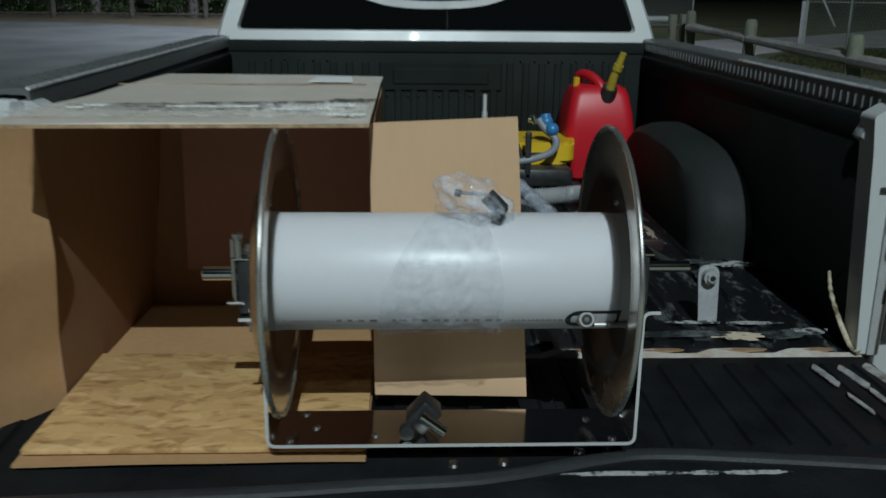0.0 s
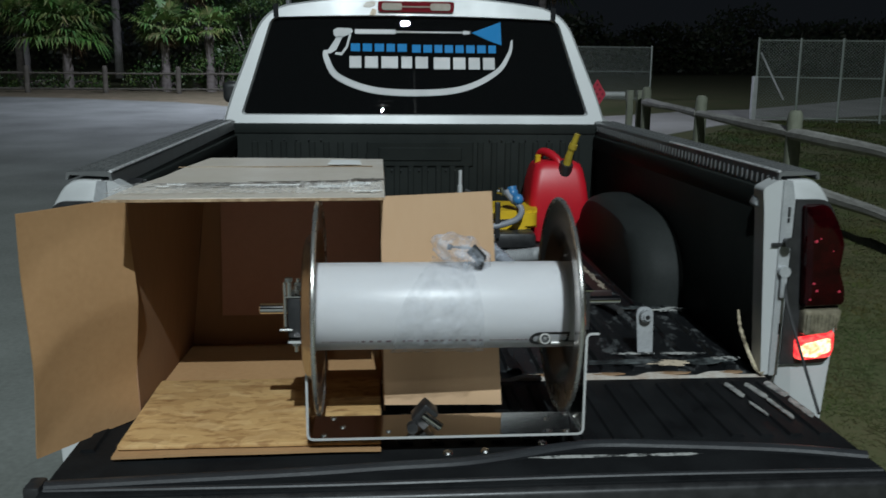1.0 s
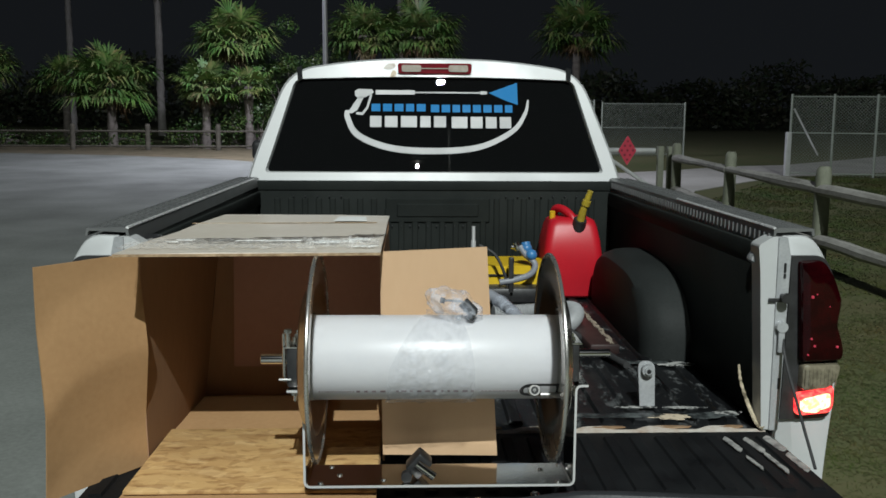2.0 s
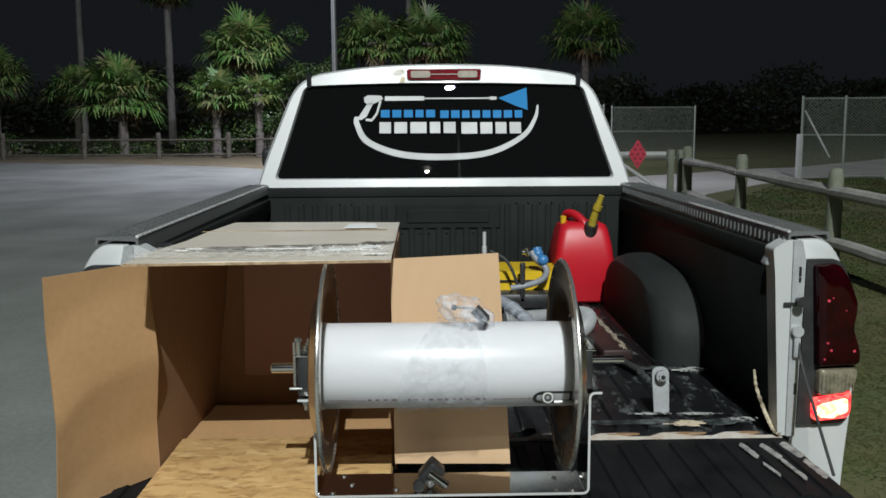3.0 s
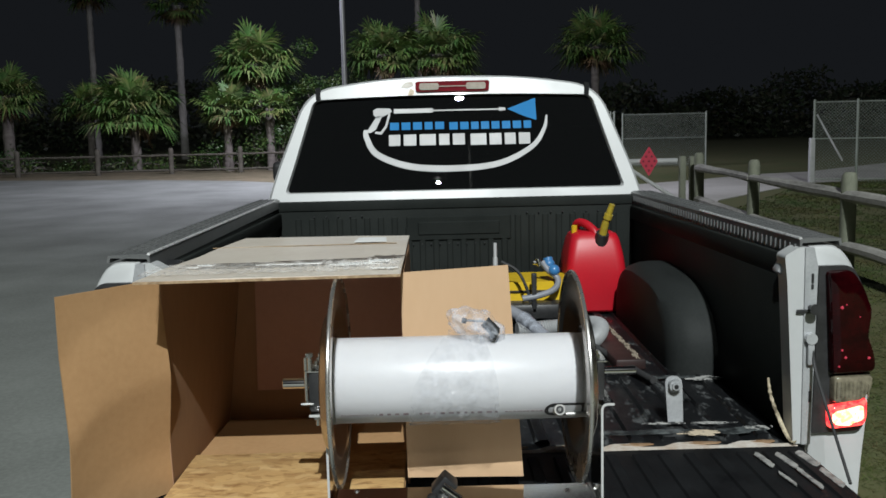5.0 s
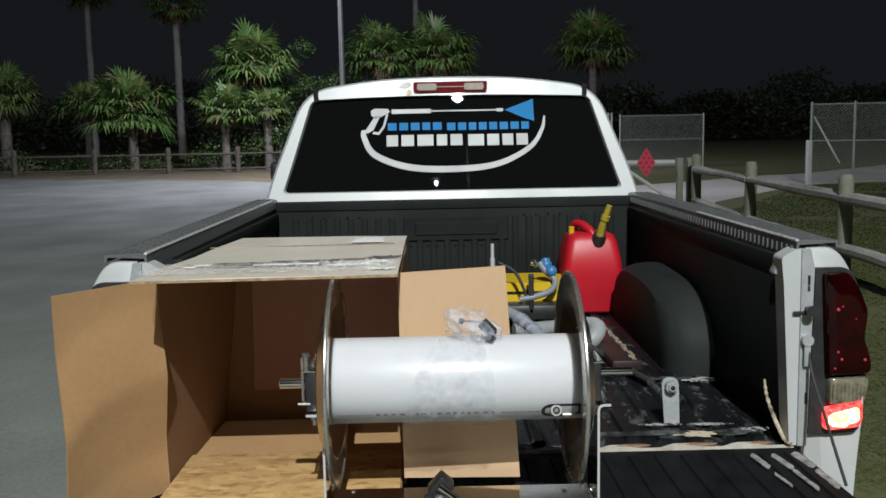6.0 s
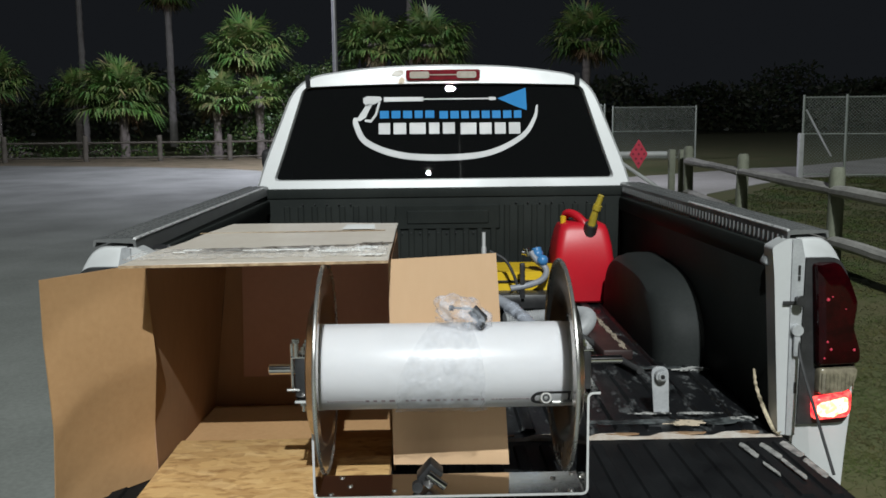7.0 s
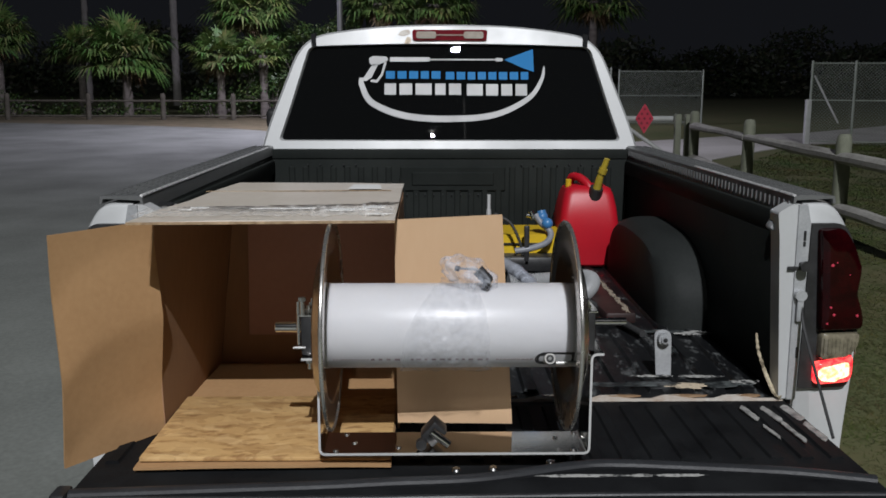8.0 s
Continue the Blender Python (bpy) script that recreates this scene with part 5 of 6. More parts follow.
def fuel_can():
    z0 = bed_z(CY) + 0.004
    can = thing("fuel_can", (0.57, CY, z0), "red plastic fuel can with dirty yellow spout", "fuel can")
    rings = []
    for z, hx, hy, r in ((0, 0.1, 0.1, 0.03), (0.008, 0.106, 0.108, 0.035), (0.08, 0.115, 0.118, 0.04), (0.165, 0.124, 0.124, 0.04), (0.235, 0.115, 0.113, 0.04), (0.295, 0.103, 0.094, 0.04), (0.318, 0.094, 0.082, 0.045), (0.33, 0.07, 0.062, 0.045)):
        out = rounded([(-hx, -hy), (hx, -hy), (hx, hy), (-hx, hy)], r, 6)
        rings.append([Vector((0.563 + p.x, CY + p.y, z0 + z)) for p in out])
    bm = B()
    loft(bm, rings)
    body = part("body", bm, M_red, can)
    # raised front facet
    bm = B()
    tri = rounded([(0.563 - 0.085, z0 + 0.012), (0.563 + 0.085, z0 + 0.012), (0.563 + 0.1, z0 + 0.165), (0.563 + 0.05, z0 + 0.255), (0.563 - 0.005, z0 + 0.255), (0.563 - 0.06, z0 + 0.165)], 0.012, 4)
    a = [Vector((p.x, CY - 0.1 - 0.024 * max(0.0, 1 - abs(p.y - z0 - 0.165) / 0.165) + 0.006, p.y)) for p in tri]
    mx, mz = sum(p.x for p in a) / len(a), sum(p.z for p in a) / len(a)
    loft(bm, [a, [Vector((mx + (p.x - mx) * 0.72, p.y - 0.006, mz + (p.z - mz) * 0.8)) for p in a]])
    part("front_facet", bm, M_red, body)
    part("handle", tube(B(), curve_points([(0.50, CY + 0.05, z0 + 0.30), (0.505, CY + 0.03, z0 + 0.355), (0.53, CY - 0.01, z0 + 0.36), (0.56, CY - 0.05, z0 + 0.335), (0.575, CY - 0.07, z0 + 0.30)], 8), 0.017, 12), M_red, can)
    bm = B()
    cyl(bm, (0.585, CY - 0.075, z0 + 0.285), (0.59, CY - 0.095, z0 + 0.325), 0.031, 0.027, 24)
    part("collar", bm, M_black, can, "black screw collar")
    bm = B()
    tube(bm, curve_points([(0.590, CY - 0.095, z0 + 0.32), (0.60, CY - 0.11, z0 + 0.37), (0.622, CY - 0.13, z0 + 0.445)], 6), lambda t: 0.017 - 0.005 * t, 14)
    tube(bm, [Vector((0.605, CY - 0.115, z0 + 0.385)), Vector((0.611, CY - 0.12, z0 + 0.405))], 0.018, 14)
    part("spout", bm, M_spout, can, "dirty yellow spout")
    bm = B()
    cyl(bm, (0.485, CY - 0.02, z0 + 0.32), (0.485, CY - 0.025, z0 + 0.352), 0.012, n=14)
    part("vent_cap", bm, M_yellow, can, "yellow vent cap")


fuel_can()

washer = thing("pressure_washer", (0.36, 1.45, bed_z(1.45)), "yellow pressure washer pump with hoses and blue knobs", "pressure washer")
fz = bed_z(1.45)
bm = B()
for x in (0.13, 0.34):
    cyl(bm, (x, 1.25, fz + 0.012), (x, 1.7, fz + 0.012), 0.012, n=10)
box(bm, (0.15, 1.3, fz + 0.02), (0.44, 1.66, fz + 0.085), 0.02)
part("frame", bm, M_black, washer, "black tube frame and engine block")
bm = B()
out = rounded([(0.10, 1.38), (0.455, 1.38), (0.47, 1.52), (0.42, 1.64), (0.12, 1.64)], 0.05, 6)
prism(bm, [(p.x, p.y) for p in out], lambda p: (p[0], p[1], fz + 0.085), (0, 0, 0.075))
bmesh.ops.bevel(bm, geom=[e for e in bm.edges if abs(e.verts[0].co.z - e.verts[1].co.z) < 1e-5], offset=0.012, segments=2, affect="EDGES")
cover = part("cover", bm, M_yellow, washer, "yellow plastic cover")
part("cover_stripe", box(B(), (0.11, 1.372, fz + 0.118), (0.38, 1.384, fz + 0.126), 0.002, 1), M_black, cover)
part("upright", box(B(), (0.275, 1.30, fz + 0.05), (0.295, 1.32, fz + 0.205), 0.004, 2), M_black, washer)
part("outlet_hose", tube(B(), curve_points([(0.24, 1.31, fz + 0.105), (0.30, 1.31, fz + 0.115), (0.365, 1.33, fz + 0.135), (0.385, 1.36, fz + 0.17), (0.35, 1.38, fz + 0.205), (0.33, 1.40, fz + 0.235)], 8), 0.0125, 12), M_hose, washer, "bent grey hose")
bm = B()
bmesh.ops.create_uvsphere(bm, u_segments=16, v_segments=10, radius=0.023, matrix=Matrix.Translation((0.356, 1.40, fz + 0.226)))
bmesh.ops.create_uvsphere(bm, u_segments=16, v_segments=10, radius=0.023, matrix=Matrix.Translation((0.372, 1.37, fz + 0.205)))
cyl(bm, (0.356, 1.40, fz + 0.226), (0.352, 1.408, fz + 0.25), 0.019, n=14)
part("knob", bm, M_blue, washer, "blue plastic knobs")
bm = B()
cyl(bm, (0.345, 1.40, fz + 0.225), (0.295, 1.41, fz + 0.232), 0.008, n=10)
cyl(bm, (0.32, 1.40, fz + 0.22), (0.31, 1.40, fz + 0.25), 0.010, n=10)
part("nipple", bm, M_zinc, washer)
part("cord", tube(B(), curve_points([(0.16, 1.33, fz + 0.25), (0.22, 1.32, fz + 0.215), (0.255, 1.31, fz + 0.15), (0.27, 1.31, fz + 0.09)], 8), 0.006, 8), M_rubber, washer, "black cord")

single("pale_hose", tube(B(), curve_points([(0.20, 1.13, bed_z(1.1) + 0.03), (0.33, 1.16, bed_z(1.1) + 0.03), (0.42, 1.15, bed_z(1.1) + 0.04), (0.475, 1.02, bed_z(1) + 0.07), (0.47, 0.92, bed_z(.9) + 0.07), (0.42, 0.84, bed_z(.8) + 0.05), (0.36, 0.86, bed_z(.8) + 0.03)], 24), 0.026, 14, 1.0, 0.1),
       M_hose_pale, (0.4, 1.0, bed_z(1.0)), "pale grey corrugated hose lying in the bed", "hose")
single("black_hose", tube(B(), curve_points([(0.30, 0.80, bed_z(.8) + 0.045), (0.40, 0.82, bed_z(.8) + 0.05), (0.47, 0.74, bed_z(.7) + 0.03), (0.52, 0.60, bed_z(.6) + 0.018), (0.55, 0.50, bed_z(.5) + 0.016)], 10), 0.011, 12), M_rubber, (0.45, 0.7, bed_z(0.7)), "black hose end lying in the bed", "hose")
bm = B()
tube(bm, curve_points([(0.05, 1.02, 0.98), (0.13, 1.0, 0.97), (0.22, 0.92, 0.93), (0.30, 0.76, 0.868), (0.345, 0.66, 0.842)], 10), 0.021, 12)
wand = thing("spray_wand", (0.25, 0.85, bed_z(0.85)), "steel spray wand in clear plastic sleeve", "spray wand")
part("lance", bm, M_hose, wand, "grey lance")
part("sleeve", tube(B(), curve_points([(0.20, 0.945, 0.94), (0.30, 0.765, 0.872), (0.35, 0.655, 0.846)], 16), lambda t: 0.026 + 0.003 * math.sin(t * 40), 12), M_bag, wand, "clear plastic sleeve")
bm = B()
cyl(bm, (0.128, 1.2, bed_z(1.2)), (0.128, 1.2, 1.12), 0.0095, n=12)
cyl(bm, (0.128, 1.2, 1.10), (0.128, 1.2, 1.175), 0.007, n=12)
single("steel_rod", bm, M_cut, (0.128, 1.2, bed_z(1.2)), "upright steel rod behind the box", "rod")
plank = thing("dark_plank", (0.55, 0.95, bed_z(0.95)), "dark red-brown plank with a scuffed edge", "plank")
tn = Matrix.Rotation(radians(2), 4, "Z")
part("board", box(B(), (0.45, 0.62, bed_z(0.95) + 0.006), (0.545, 1.32, bed_z(0.95) + 0.04), 0.006, 2, tn), M_board, plank)
bm = B()
for k in range(9):
    patch(bm, 0.534 + 0.004 * (k % 2), 0.66 + 0.055 * k, bed_z(0.95) + 0.041, 0.008, 0.03, 80 + k, rough=0.5)
part("scuffed_edge", bm, M_scuff, plank, "pale scuffed edge")

tie = thing("tie_down_plate", (0.52, 0.165, bed_z(0.165)), "upright pale steel tie-down plate with a bolt", "tie-down")
bm = B()
out = rounded([(0.505, bed_z(.16) + 0.002), (0.545, bed_z(.16) + 0.002), (0.543, 0.93), (0.497, 0.93)], [0.002, 0.002, 0.022, 0.022], 6)
prism(bm, [(p.x, p.y) for p in out], lambda p: (p[0], 0.165 + (p[1] - 0.8) * 0.05, p[1]), (0, 0.006, 0))
part("plate", bm, M_galv, tie)
bm = B()
cyl(bm, (0.521, 0.168, 0.909), (0.521, 0.152, 0.909), 0.016, n=18)
cyl(bm, (0.521, 0.155, 0.909), (0.521, 0.145, 0.909), 0.011, n=6)
part("bolt", bm, M_galv, tie)
bm = B()
cyl(bm, (0.521, 0.1455, 0.909), (0.521, 0.1435, 0.909), 0.006, n=10)
part("bolt_hole", bm, M_black, tie)

# ---------------------------------------------------------------- fences, gate, lamps
def wooden_post(x, y, h, r, label, group, mat=M_wood):
    g = ground_z(y) - 0.03
    rnd2 = random.Random(int(x * 100) + int(y * 10))
    rings = []
    n = 14
    lean = ((rnd2.random() - 0.5) * 0.04, (rnd2.random() - 0.5) * 0.04)
    for z, q in ((-0.2, 1.0), (0.0, 1.0), (h * 0.5, 0.98), (h - 0.1, 0.97), (h - 0.03, 0.88), (h, 0.62)):
        rings.append([Vector((x + lean[0] * z + r * q * (1 + 0.07 * rnd2.random()) * math.cos(6.2832 * k / n), y + lean[1] * z + r * q * math.sin(6.2832 * k / n), g + z)) for k in range(n)])
    bm = B()
    loft(bm, rings)
    return single("fence_post", bm, mat, (x, y, g), label, "fence post", group)


def wooden_rail(a, b, r, group, label, mat=M_rail_wood):
    a, b = Vector(a), Vector(b)
    rnd2 = random.Random(int(a.y * 97 + a.z * 31))
    pts = [a.lerp(b, k / 8) + Vector((0, 0, 0.012 * (rnd2.random() - 0.5))) for k in range(9)]
    bm = B()
    tube(bm, pts, lambda t: r * (0.9 + 0.15 * math.sin(t * 5 + a.y)), 9, 0.95)
    return single("fence_rail", bm, mat, tuple(a), label, "fence rail", group)


near_posts = [(4.0, 1.65), (3.98, 4.1), (3.97, 6.55), (4.01, 9.25), (4.07, 11.75)]
for x, y in near_posts:
    wooden_post(x, y, 1.04, 0.075, "weathered greenish round wooden fence post", "near split-rail fence")
for (x0, y0), (x1, y1) in zip(near_posts, near_posts[1:]):
    for h in (0.78, 0.28):
        wooden_rail((x0 - 0.02, y0, ground_z(y0) + h), (x1 - 0.02, y1, ground_z(y1) + h), 0.065, "near split-rail fence", "grey weathered split fence rail")

far_posts = [(-19.6, 28.2), (-16.9, 28.3), (-14.22, 28.3), (-11.5, 28.3), (-9.0, 28.3), (-6.64, 28.3), (-4.3, 28.7), (-1.9, 29.3), (0.4, 29.8), (2.7, 30.3)]
for x, y in far_posts:
    wooden_post(x, y, 0.9, 0.085, "dark weathered round wooden fence post", "far rail fence", M_dark_wood)
for (x0, y0), (x1, y1) in zip(far_posts, far_posts[1:]):
    for h in (0.62, 0.12):
        wooden_rail((x0, y0, ground_z(y0) + h), (x1, y1, ground_z(y1) + h), 0.042, "far rail fence", "dark weathered fence rail", M_dark_wood)

# gate posts, boom and its sign
for x, y in ((3.93, 12.2), (4.08, 12.15)):
    g = ground_z(y) - 0.03
    single("gate_post", box(B(), (x - 0.048, y - 0.048, g - 0.1), (x + 0.048, y + 0.048, g + 0.97), 0.01), M_wood, (x, y, g), "square weathered gate post", "gate post", "gate posts")
boom = thing("boom_gate", (2.3, 12.45, ground_z(12.45)), "pale steel boom gate with a brace", "gate")
gz = ground_z(12.45)
bm = B()
cyl(bm, (0.2, 12.5, gz + 0.86), (3.9, 12.4, gz + 0.855), 0.045, n=14)
part("bar", bm, M_gate, boom)
bm = B()
cyl(bm, (2.95, 12.43, gz + 0.86), (3.9, 12.38, gz + 0.215), 0.032, n=12)
part("brace", bm, M_gate, boom)
bm = B()
cyl(bm, (0.3, 12.5, gz - 0.03), (0.3, 12.5, gz + 0.9), 0.06, n=12)
part("rest_post", bm, M_gate, boom)
sg = Vector((3.42, 12.33, gz + 0.86))
bm = B()
prism(bm, rounded([(sg.x - 0.15, sg.z), (sg.x, sg.z - 0.245), (sg.x + 0.15, sg.z), (sg.x, sg.z + 0.245)], 0.02, 3), lambda p: (p[0], sg.y, p[1]), (0, 0.006, 0))
sign = single("diamond_sign", bm, M_sign, tuple(sg), "red diamond reflector sign with dark dots on the boom", "sign")
for i in range(3):
    for j in range(3):
        bm = B()
        cx, cz = sg.x + 0.046 * (i - j), sg.z + 0.075 * (i + j - 2)
        cyl(bm, (cx, sg.y - 0.003, cz), (cx, sg.y + 0.002, cz), 0.02, n=14)
        part("reflector", bm, M_sign_dot, sign)


def chain_fence(x0, y0, x1, y1, h, label, braces=(), spacing=2.6):
    """Posts, top rail and woven wire between two places."""
    a, b = Vector((x0, y0, ground_z(y0) - 0.03)), Vector((x1, y1, ground_z(y1) - 0.03))
    f = thing("chain_link_fence", tuple(a), label, "fence", "chain-link fences")
    d = b - a
    length = d.length
    u = d.normalized()
    steps = max(1, round(length / spacing))
    for k in range(steps + 1):
        p = a + d * k / steps
        bm = B()
        cyl(bm, p - Vector((0, 0, 0.1)), p + Vector((0, 0, h + 0.06)), 0.028, n=12)
        part("post", bm, M_wire, f)
    for z in (h, h * 0.55, 0.08):
        bm = B()
        cyl(bm, a + Vector((0, 0, z)), b + Vector((0, 0, z)), 0.013, n=8)
        part("rail", bm, M_wire, f)
    for t0, t1 in braces:
        bm = B()
        cyl(bm, a + u * t0 + Vector((0, 0, h * 0.85)), a + u * t1 + Vector((0, 0, 0.5)), 0.022, n=8)
        part("brace", bm, M_gate, f)
    verts, faces = [], []
    side = Vector((-u.y, u.x, 0)) * 0.003
    for s in (1, -1):
        t = -h
        while t < length + h:
            p0, p1 = (t, 0.05), (t + h, h)
            q0, q1 = max(p0[0], 0), min(p1[0], length)
            if q1 > q0:
                z0, z1 = 0.03 + (q0 - t), 0.03 + (q1 - t)
                if s < 0:
                    z0, z1 = h - z0 + 0.03, h - z1 + 0.03
                e0, e1 = a + u * q0 + Vector((0, 0, z0)), a + u * q1 + Vector((0, 0, z1))
                n0 = len(verts)
                w = Vector((u.x, u.y, -s)).normalized() * 0.0035
                verts += [e0 - w, e0 + w, e0 + side * s * 1.4, e1 - w, e1 + w, e1 + side * s * 1.4]
                faces += [(n0, n0 + 1, n0 + 4, n0 + 3), (n0 + 1, n0 + 2, n0 + 5, n0 + 4), (n0 + 2, n0, n0 + 3, n0 + 5)]
            t += 0.075
    me = bpy.data.meshes.new("wire_mesh")
    me.from_pydata([v - a for v in verts], [], faces)
    me.materials.append(M_wire)
    ob = new("wire_mesh", me)
    ob.parent = f
    tagged(ob, "woven wire", kind="stuff")


chain_fence(8.7, 18.35, 12.2, 17.3, 1.84, "grey chain-link fence panel with a diagonal brace", [(0.05, 0.62)], 1.0)
chain_fence(5.92, 26.0, 8.56, 26.0, 1.66, "grey chain-link gate leaf beyond the road", (), 9.0)
chain_fence(5.6, 26.3, 5.72, 26.3, 1.72, "two close posts of a chain-link fence beyond the road", (), 9.0)
single("utility_box", box(B(), (8.56, 18.2, ground_z(18.3) - 0.03), (8.68, 18.32, ground_z(18.3) + 1.0), 0.02), M_gate, (8.55, 18.37, ground_z(18.3)), "pale square post at the fence's end", "post")


def lot_lamp(at, label, arm, mat=M_pole):
    x, y, z = at
    px, py = x - arm[0], y - arm[1]
    g = ground_z(py)
    f = thing("lot_lamp", (px, py, g), label, "lamp post", "lot lamps")
    bm = B()
    cyl(bm, (px, py, g - 0.05), (px, py, z + 0.12), 0.075, 0.05, 20)
    part("pole", bm, mat, f)
    bm = B()
    cyl(bm, (px, py, z + 0.1), (x, y, z + 0.14), 0.03, n=10)
    part("arm", bm, mat, f)
    part("head", box(B(), (x - 0.3, y - 0.3, z + 0.06), (x + 0.3, y + 0.3, z + 0.18), 0.03), mat, f, "flat lamp head")


lot_lamp(NEAR_LAMP, "lot lamp on a pole behind the truck, its shade put in the colour", (-0.4, 2.6), M_pole_dimmed)
lot_lamp(BACK_LAMP, "tall dark lot lamp far behind the truck", (0.0, 1.2), M_pole_dimmed)
lot_lamp(FAR_LAMP, "grey lot lamp on a steel pole before the palms", (-0.6, 0.0))


# ---------------------------------------------------------------- palms, trunks and shrubs
def seen_from(px, py, far):
    """A place behind the far fence from its bearing."""
    return (-0.098 + far * (-0.3418 + (px - 215) * 0.000633), far - 2.086, 1.553 + far * (0.0432 + (195 - py) * 0.00063 - (px - 215) * 1.15e-5))


def fan_leaf(verts, faces, base, d, size, rnd2, droop):
    """A palm fan: a stalk and a spread of narrow drooping blades."""
    d = d.normalized()
    side = d.cross(Vector((0, 0, 1)))
    side = side.normalized() if side.length > 0.05 else Vector((1, 0, 0))
    up = side.cross(d).normalized()
    stalk = size * (0.75 + 0.4 * rnd2.random())
    hub = base + d * stalk + Vector((0, 0, -0.12 * stalk * droop))
    b = len(verts)
    w = 0.018
    verts += [base - side * w, base + side * w, hub + side * w, hub - side * w]
    faces.append((b, b + 1, b + 2, b + 3))
    nb = 24
    for k in range(nb):
        a = radians(-125 + 250 * k / (nb - 1) + 8 * (rnd2.random() - 0.5))
        q = d * math.cos(a) + side * math.sin(a) + up * (0.25 - 0.5 * abs(math.sin(a)) * 0.6 + 0.2 * (rnd2.random() - 0.5))
        q.normalize()
        ln = size * (0.95 - 0.25 * abs(a) / 2.2) * (0.85 + 0.3 * rnd2.random())
        m = hub + q * ln * 0.6 + Vector((0, 0, -0.05 * ln * droop))
        tip = hub + q * ln + Vector((0, 0, -(0.16 + 0.22 * rnd2.random()) * ln * droop * 1.6))
        ww = q.cross(up).normalized() * (0.036 * size + 0.007)
        b = len(verts)
        verts += [hub - ww * 0.4, hub + ww * 0.4, m + ww, m - ww, tip]
        faces += [(b, b + 1, b + 2, b + 3), (b + 3, b + 2, b + 4)]


def palm(px, py, far, spread, count, seed, label, trunk_r=0.17, dead=10, low=-0.5, bark=M_trunk):
    rnd2 = random.Random(seed)
    x, y, z = seen_from(px, py, far)
    g = ground_z(y) - 0.05
    t = thing("palm_tree", (x, y, g), label, "palm tree", "palms behind the fence")
    ztop = z - 0.25 * spread
    bm = B()
    n = 12
    rings = []
    steps = max(6, int((ztop - g) / 0.25))
    for i in range(steps + 1):
        zz = g + (ztop - g) * i / steps
        q = trunk_r * (1.25 - 0.3 * i / steps + 0.12 * (i % 2) + (0.35 if i > steps - 3 else 0))
        rings.append([Vector((x + q * (1 + 0.16 * (rnd2.random() - 0.5)) * math.cos(6.2832 * k / n), y + q * math.sin(6.2832 * k / n), zz)) for k in range(n)])
    loft(bm, rings)
    part("trunk", bm, bark, t)
    for name, num, mat, lo_e, hi_e in (("crown", count, M_palm, low, 1.25), ("dead_fronds", dead, M_palm_dead, -1.25, -0.6)):
        verts, faces = [], []
        for k in range(num):
            az = 2.399963 * k + rnd2.random() * 0.5
            el = math.asin(math.sin(lo_e) + (math.sin(hi_e) - math.sin(lo_e)) * ((k + 0.5) / num)) + 0.25 * (rnd2.random() - 0.5)
            d = Vector((math.cos(az) * math.cos(el), math.sin(az) * math.cos(el), math.sin(el)))
            fan_leaf(verts, faces, Vector((x, y, ztop + 0.1)), d, spread * (0.56 if name == "crown" else 0.34) * (0.8 + 0.35 * rnd2.random()) * (0.82 if el > 0.7 else 1.0), rnd2, 0.8 if el < 0.6 else 0.45)
        if not faces:
            continue
        me = bpy.data.meshes.new(name)
        o = Vector((x, y, g))
        me.from_pydata([v - o for v in verts], [], faces)
        me.materials.append(mat)
        ob = new(name, me)
        ob.parent = t
        tagged(ob, "green fan leaves" if name == "crown" else "hanging dry brown fan leaves")


palm(10, 150, 34, 1.6, 44, 1, "sabal palm with green fans and a dry brown skirt", dead=16)
palm(232, 172, 32.5, 1.75, 60, 2, "short broad sabal palm with dry fans under its crown", 0.14, dead=14, low=-0.6)
palm(155, 172, 34.5, 1.35, 34, 3, "sabal palm standing back in the dark", 0.12, dead=10)
palm(448, 95, 33, 1.75, 64, 4, "tall bright green sabal palm lit by the lamp", dead=8)
palm(395, 180, 31.5, 1.3, 28, 5, "young low sabal palm at the fence", 0.12, dead=5)
palm(470, 178, 31.5, 1.1, 18, 6, "young low sabal palm beside shrubs", 0.12, dead=2)
palm(672, 80, 36, 1.8, 50, 7, "sabal palm behind the lamp pole", dead=6)
palm(768, 78, 37, 2.0, 50, 8, "sabal palm behind the truck's cab", dead=8)
palm(1045, 66, 41, 2.2, 44, 9, "sabal palm far back in the dark", dead=12)
palm(318, 0, 44, 1.6, 30, 10, "tall slender sabal palm standing back", 0.15, dead=14, bark=M_bark)
palm(166, -20, 48, 1.6, 24, 11, "tall slender sabal palm far back", 0.14, dead=10, bark=M_bark)
palm(735, -40, 47, 1.6, 24, 12, "tall slender sabal palm behind the cab", 0.14, dead=8, bark=M_bark)


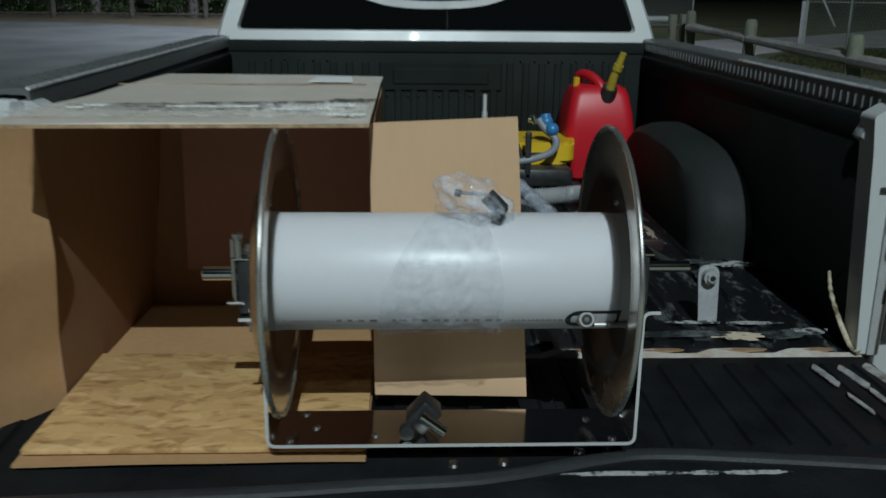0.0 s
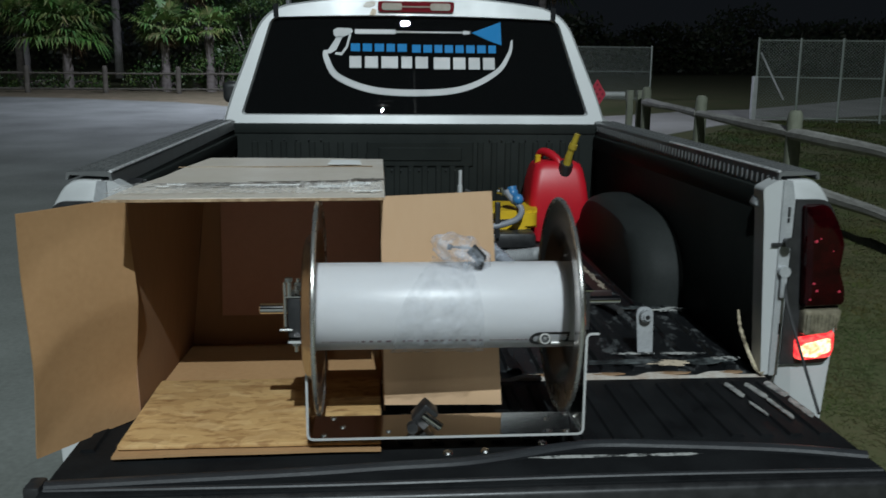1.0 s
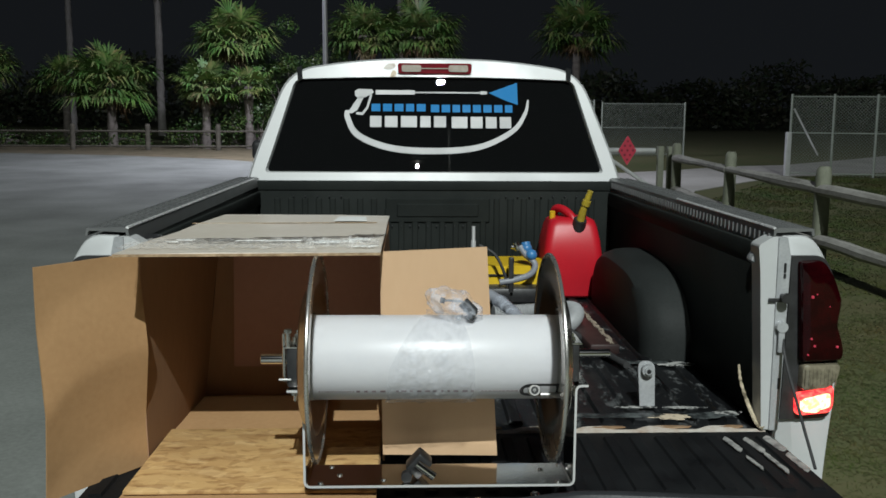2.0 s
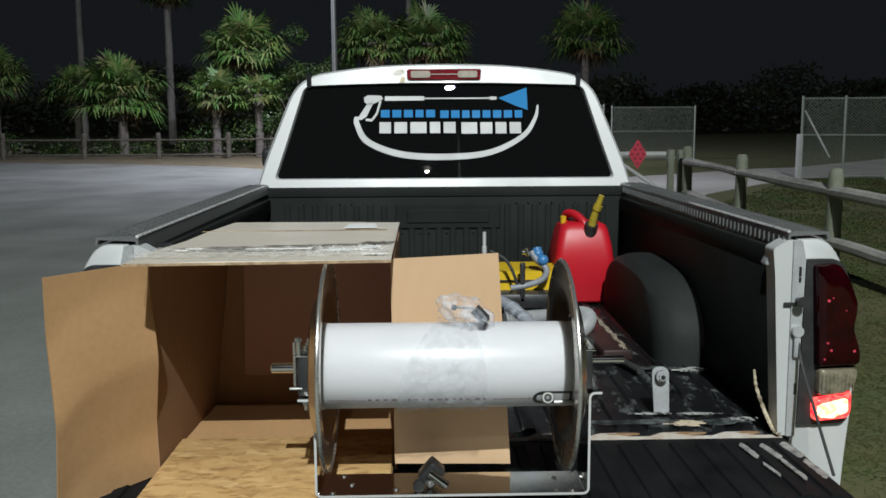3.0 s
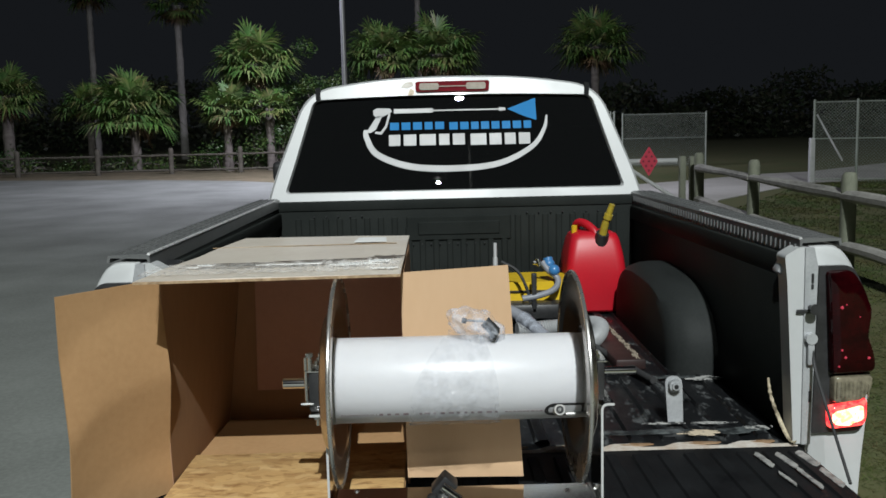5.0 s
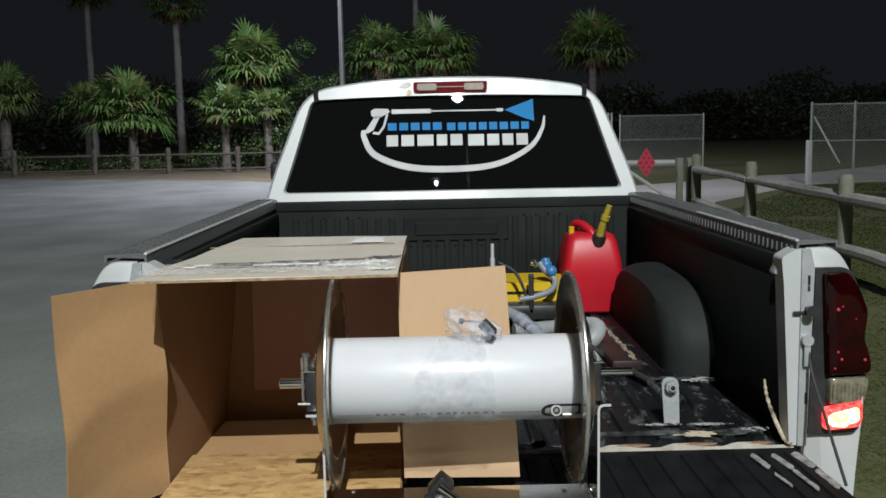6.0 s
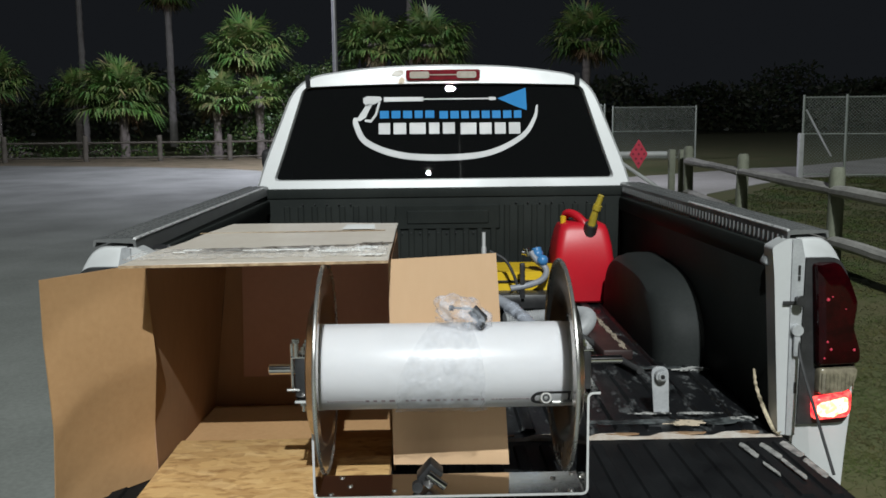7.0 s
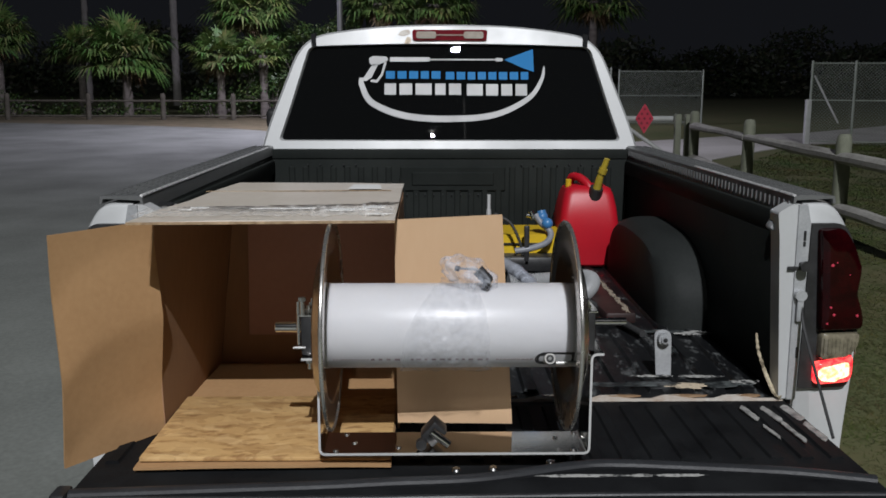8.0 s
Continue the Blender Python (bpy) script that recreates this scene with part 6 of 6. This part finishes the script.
def shrub(px0, px1, py0, py1, far, count, seed, label):
    """Stems and many small leaves in uneven clumps."""
    rnd2 = random.Random(seed)
    x0, y0, z1 = seen_from(px0, py0, far)
    x1, _, z0 = seen_from(px1, py1, far)
    xm = (x0 + x1) / 2
    g = ground_z(y0) - 0.05
    t = thing("shrub", (xm, y0, g), label, "shrub", "shrubs behind the fence")
    clumps = []
    for k in range(26):
        cx, cz = x0 + (x1 - x0) * rnd2.random(), z0 + (z1 - z0) * rnd2.random() ** 0.8
        edge = 1 - 0.55 * abs((cx - xm) / (abs(x1 - x0) / 2 + 0.01))
        cz = z0 + (cz - z0) * edge
        clumps.append((Vector((cx, y0 + 1.4 * (rnd2.random() - 0.5), cz)), 0.25 + 0.35 * rnd2.random()))
    bm = B()
    for c, r in clumps[:14]:
        tube(bm, curve_points([(xm + (c.x - xm) * 0.3, y0, g), ((xm + c.x) / 2, (y0 + c.y) / 2, (g + c.z) / 2 + 0.2), tuple(c)], 5), lambda q: 0.04 * (1 - 0.8 * q), 6)
    part("branchwork", bm, M_trunk, t)
    verts, faces = [], []
    for k in range(count):
        c, r = clumps[int(rnd2.random() * len(clumps))]
        d = Vector((rnd2.gauss(0, 1), rnd2.gauss(0, 1), rnd2.gauss(0, 1))).normalized()
        p = c + d * r * (0.45 + 0.6 * rnd2.random())
        a = Vector((rnd2.gauss(0, 1), rnd2.gauss(0, 1), rnd2.gauss(0, 0.5))).normalized()
        q = a.cross(d)
        q = q.normalized() if q.length > 0.01 else Vector((1, 0, 0))
        ln, w = 0.07 + 0.06 * rnd2.random(), 0.022 + 0.018 * rnd2.random()
        b = len(verts)
        verts += [p, p + a * ln * 0.5 + q * w, p + a * ln, p + a * ln * 0.5 - q * w]
        faces.append((b, b + 1, b + 2, b + 3))
    me = bpy.data.meshes.new("leaves")
    o = Vector((xm, y0, g))
    me.from_pydata([v - o for v in verts], [], faces)
    me.materials.append(M_leaf)
    ob = new("leaves", me)
    ob.parent = t


shrub(470, 625, 60, 285, 33.5, 9000, 21, "dense green leafy shrub between the palms")
shrub(440, 530, 190, 290, 32, 4500, 22, "leafy green shrub at the fence")
shrub(560, 700, 80, 290, 36, 5000, 23, "green shrub behind the lamp pole")
shrub(330, 440, 255, 300, 32, 1500, 24, "low undergrowth behind the fence")
shrub(100, 320, 275, 305, 33, 1800, 25, "low dark undergrowth under the palms")
shrub(700, 860, 100, 290, 39, 4000, 26, "dark shrub behind the cab")
shrub(-60, 90, 270, 305, 33, 1200, 27, "low dark undergrowth at the fence")


def far_woods():
    """The dark edge of the woods all round the clearing."""
    rnd2 = random.Random(77)
    verts, faces = [], []
    for k in range(60000):
        x = -75 + 150 * rnd2.random()
        y = 52 + 9 * rnd2.random() + 0.002 * x * x
        top = 3.3 + 1.8 * noise.noise(Vector((x * 0.09, 3.0, 0))) + 1.4 * noise.noise(Vector((x * 0.35, 7.0, 0))) + 0.8 * noise.noise(Vector((x * 1.2, 1.0, 0)))
        z = ground_z(y) + top * rnd2.random() ** 0.6
        a = Vector((rnd2.gauss(0, 1), rnd2.gauss(0, 1), rnd2.gauss(0, 0.7))).normalized()
        q = a.cross(Vector((rnd2.gauss(0, 1), rnd2.gauss(0, 1), rnd2.gauss(0, 1)))).normalized()
        ln, w = 0.25 + 0.3 * rnd2.random(), 0.06 + 0.07 * rnd2.random()
        p = Vector((x, y, z))
        b = len(verts)
        verts += [p, p + a * ln * 0.5 + q * w, p + a * ln, p + a * ln * 0.5 - q * w]
        faces.append((b, b + 1, b + 2, b + 3))
    me = bpy.data.meshes.new("far_woods")
    me.from_pydata(verts, [], faces)
    me.materials.append(M_woods)
    tagged(new("far_woods", me), "dark unlit edge of the woods far behind the fence", "woods", kind="stuff")


far_woods()
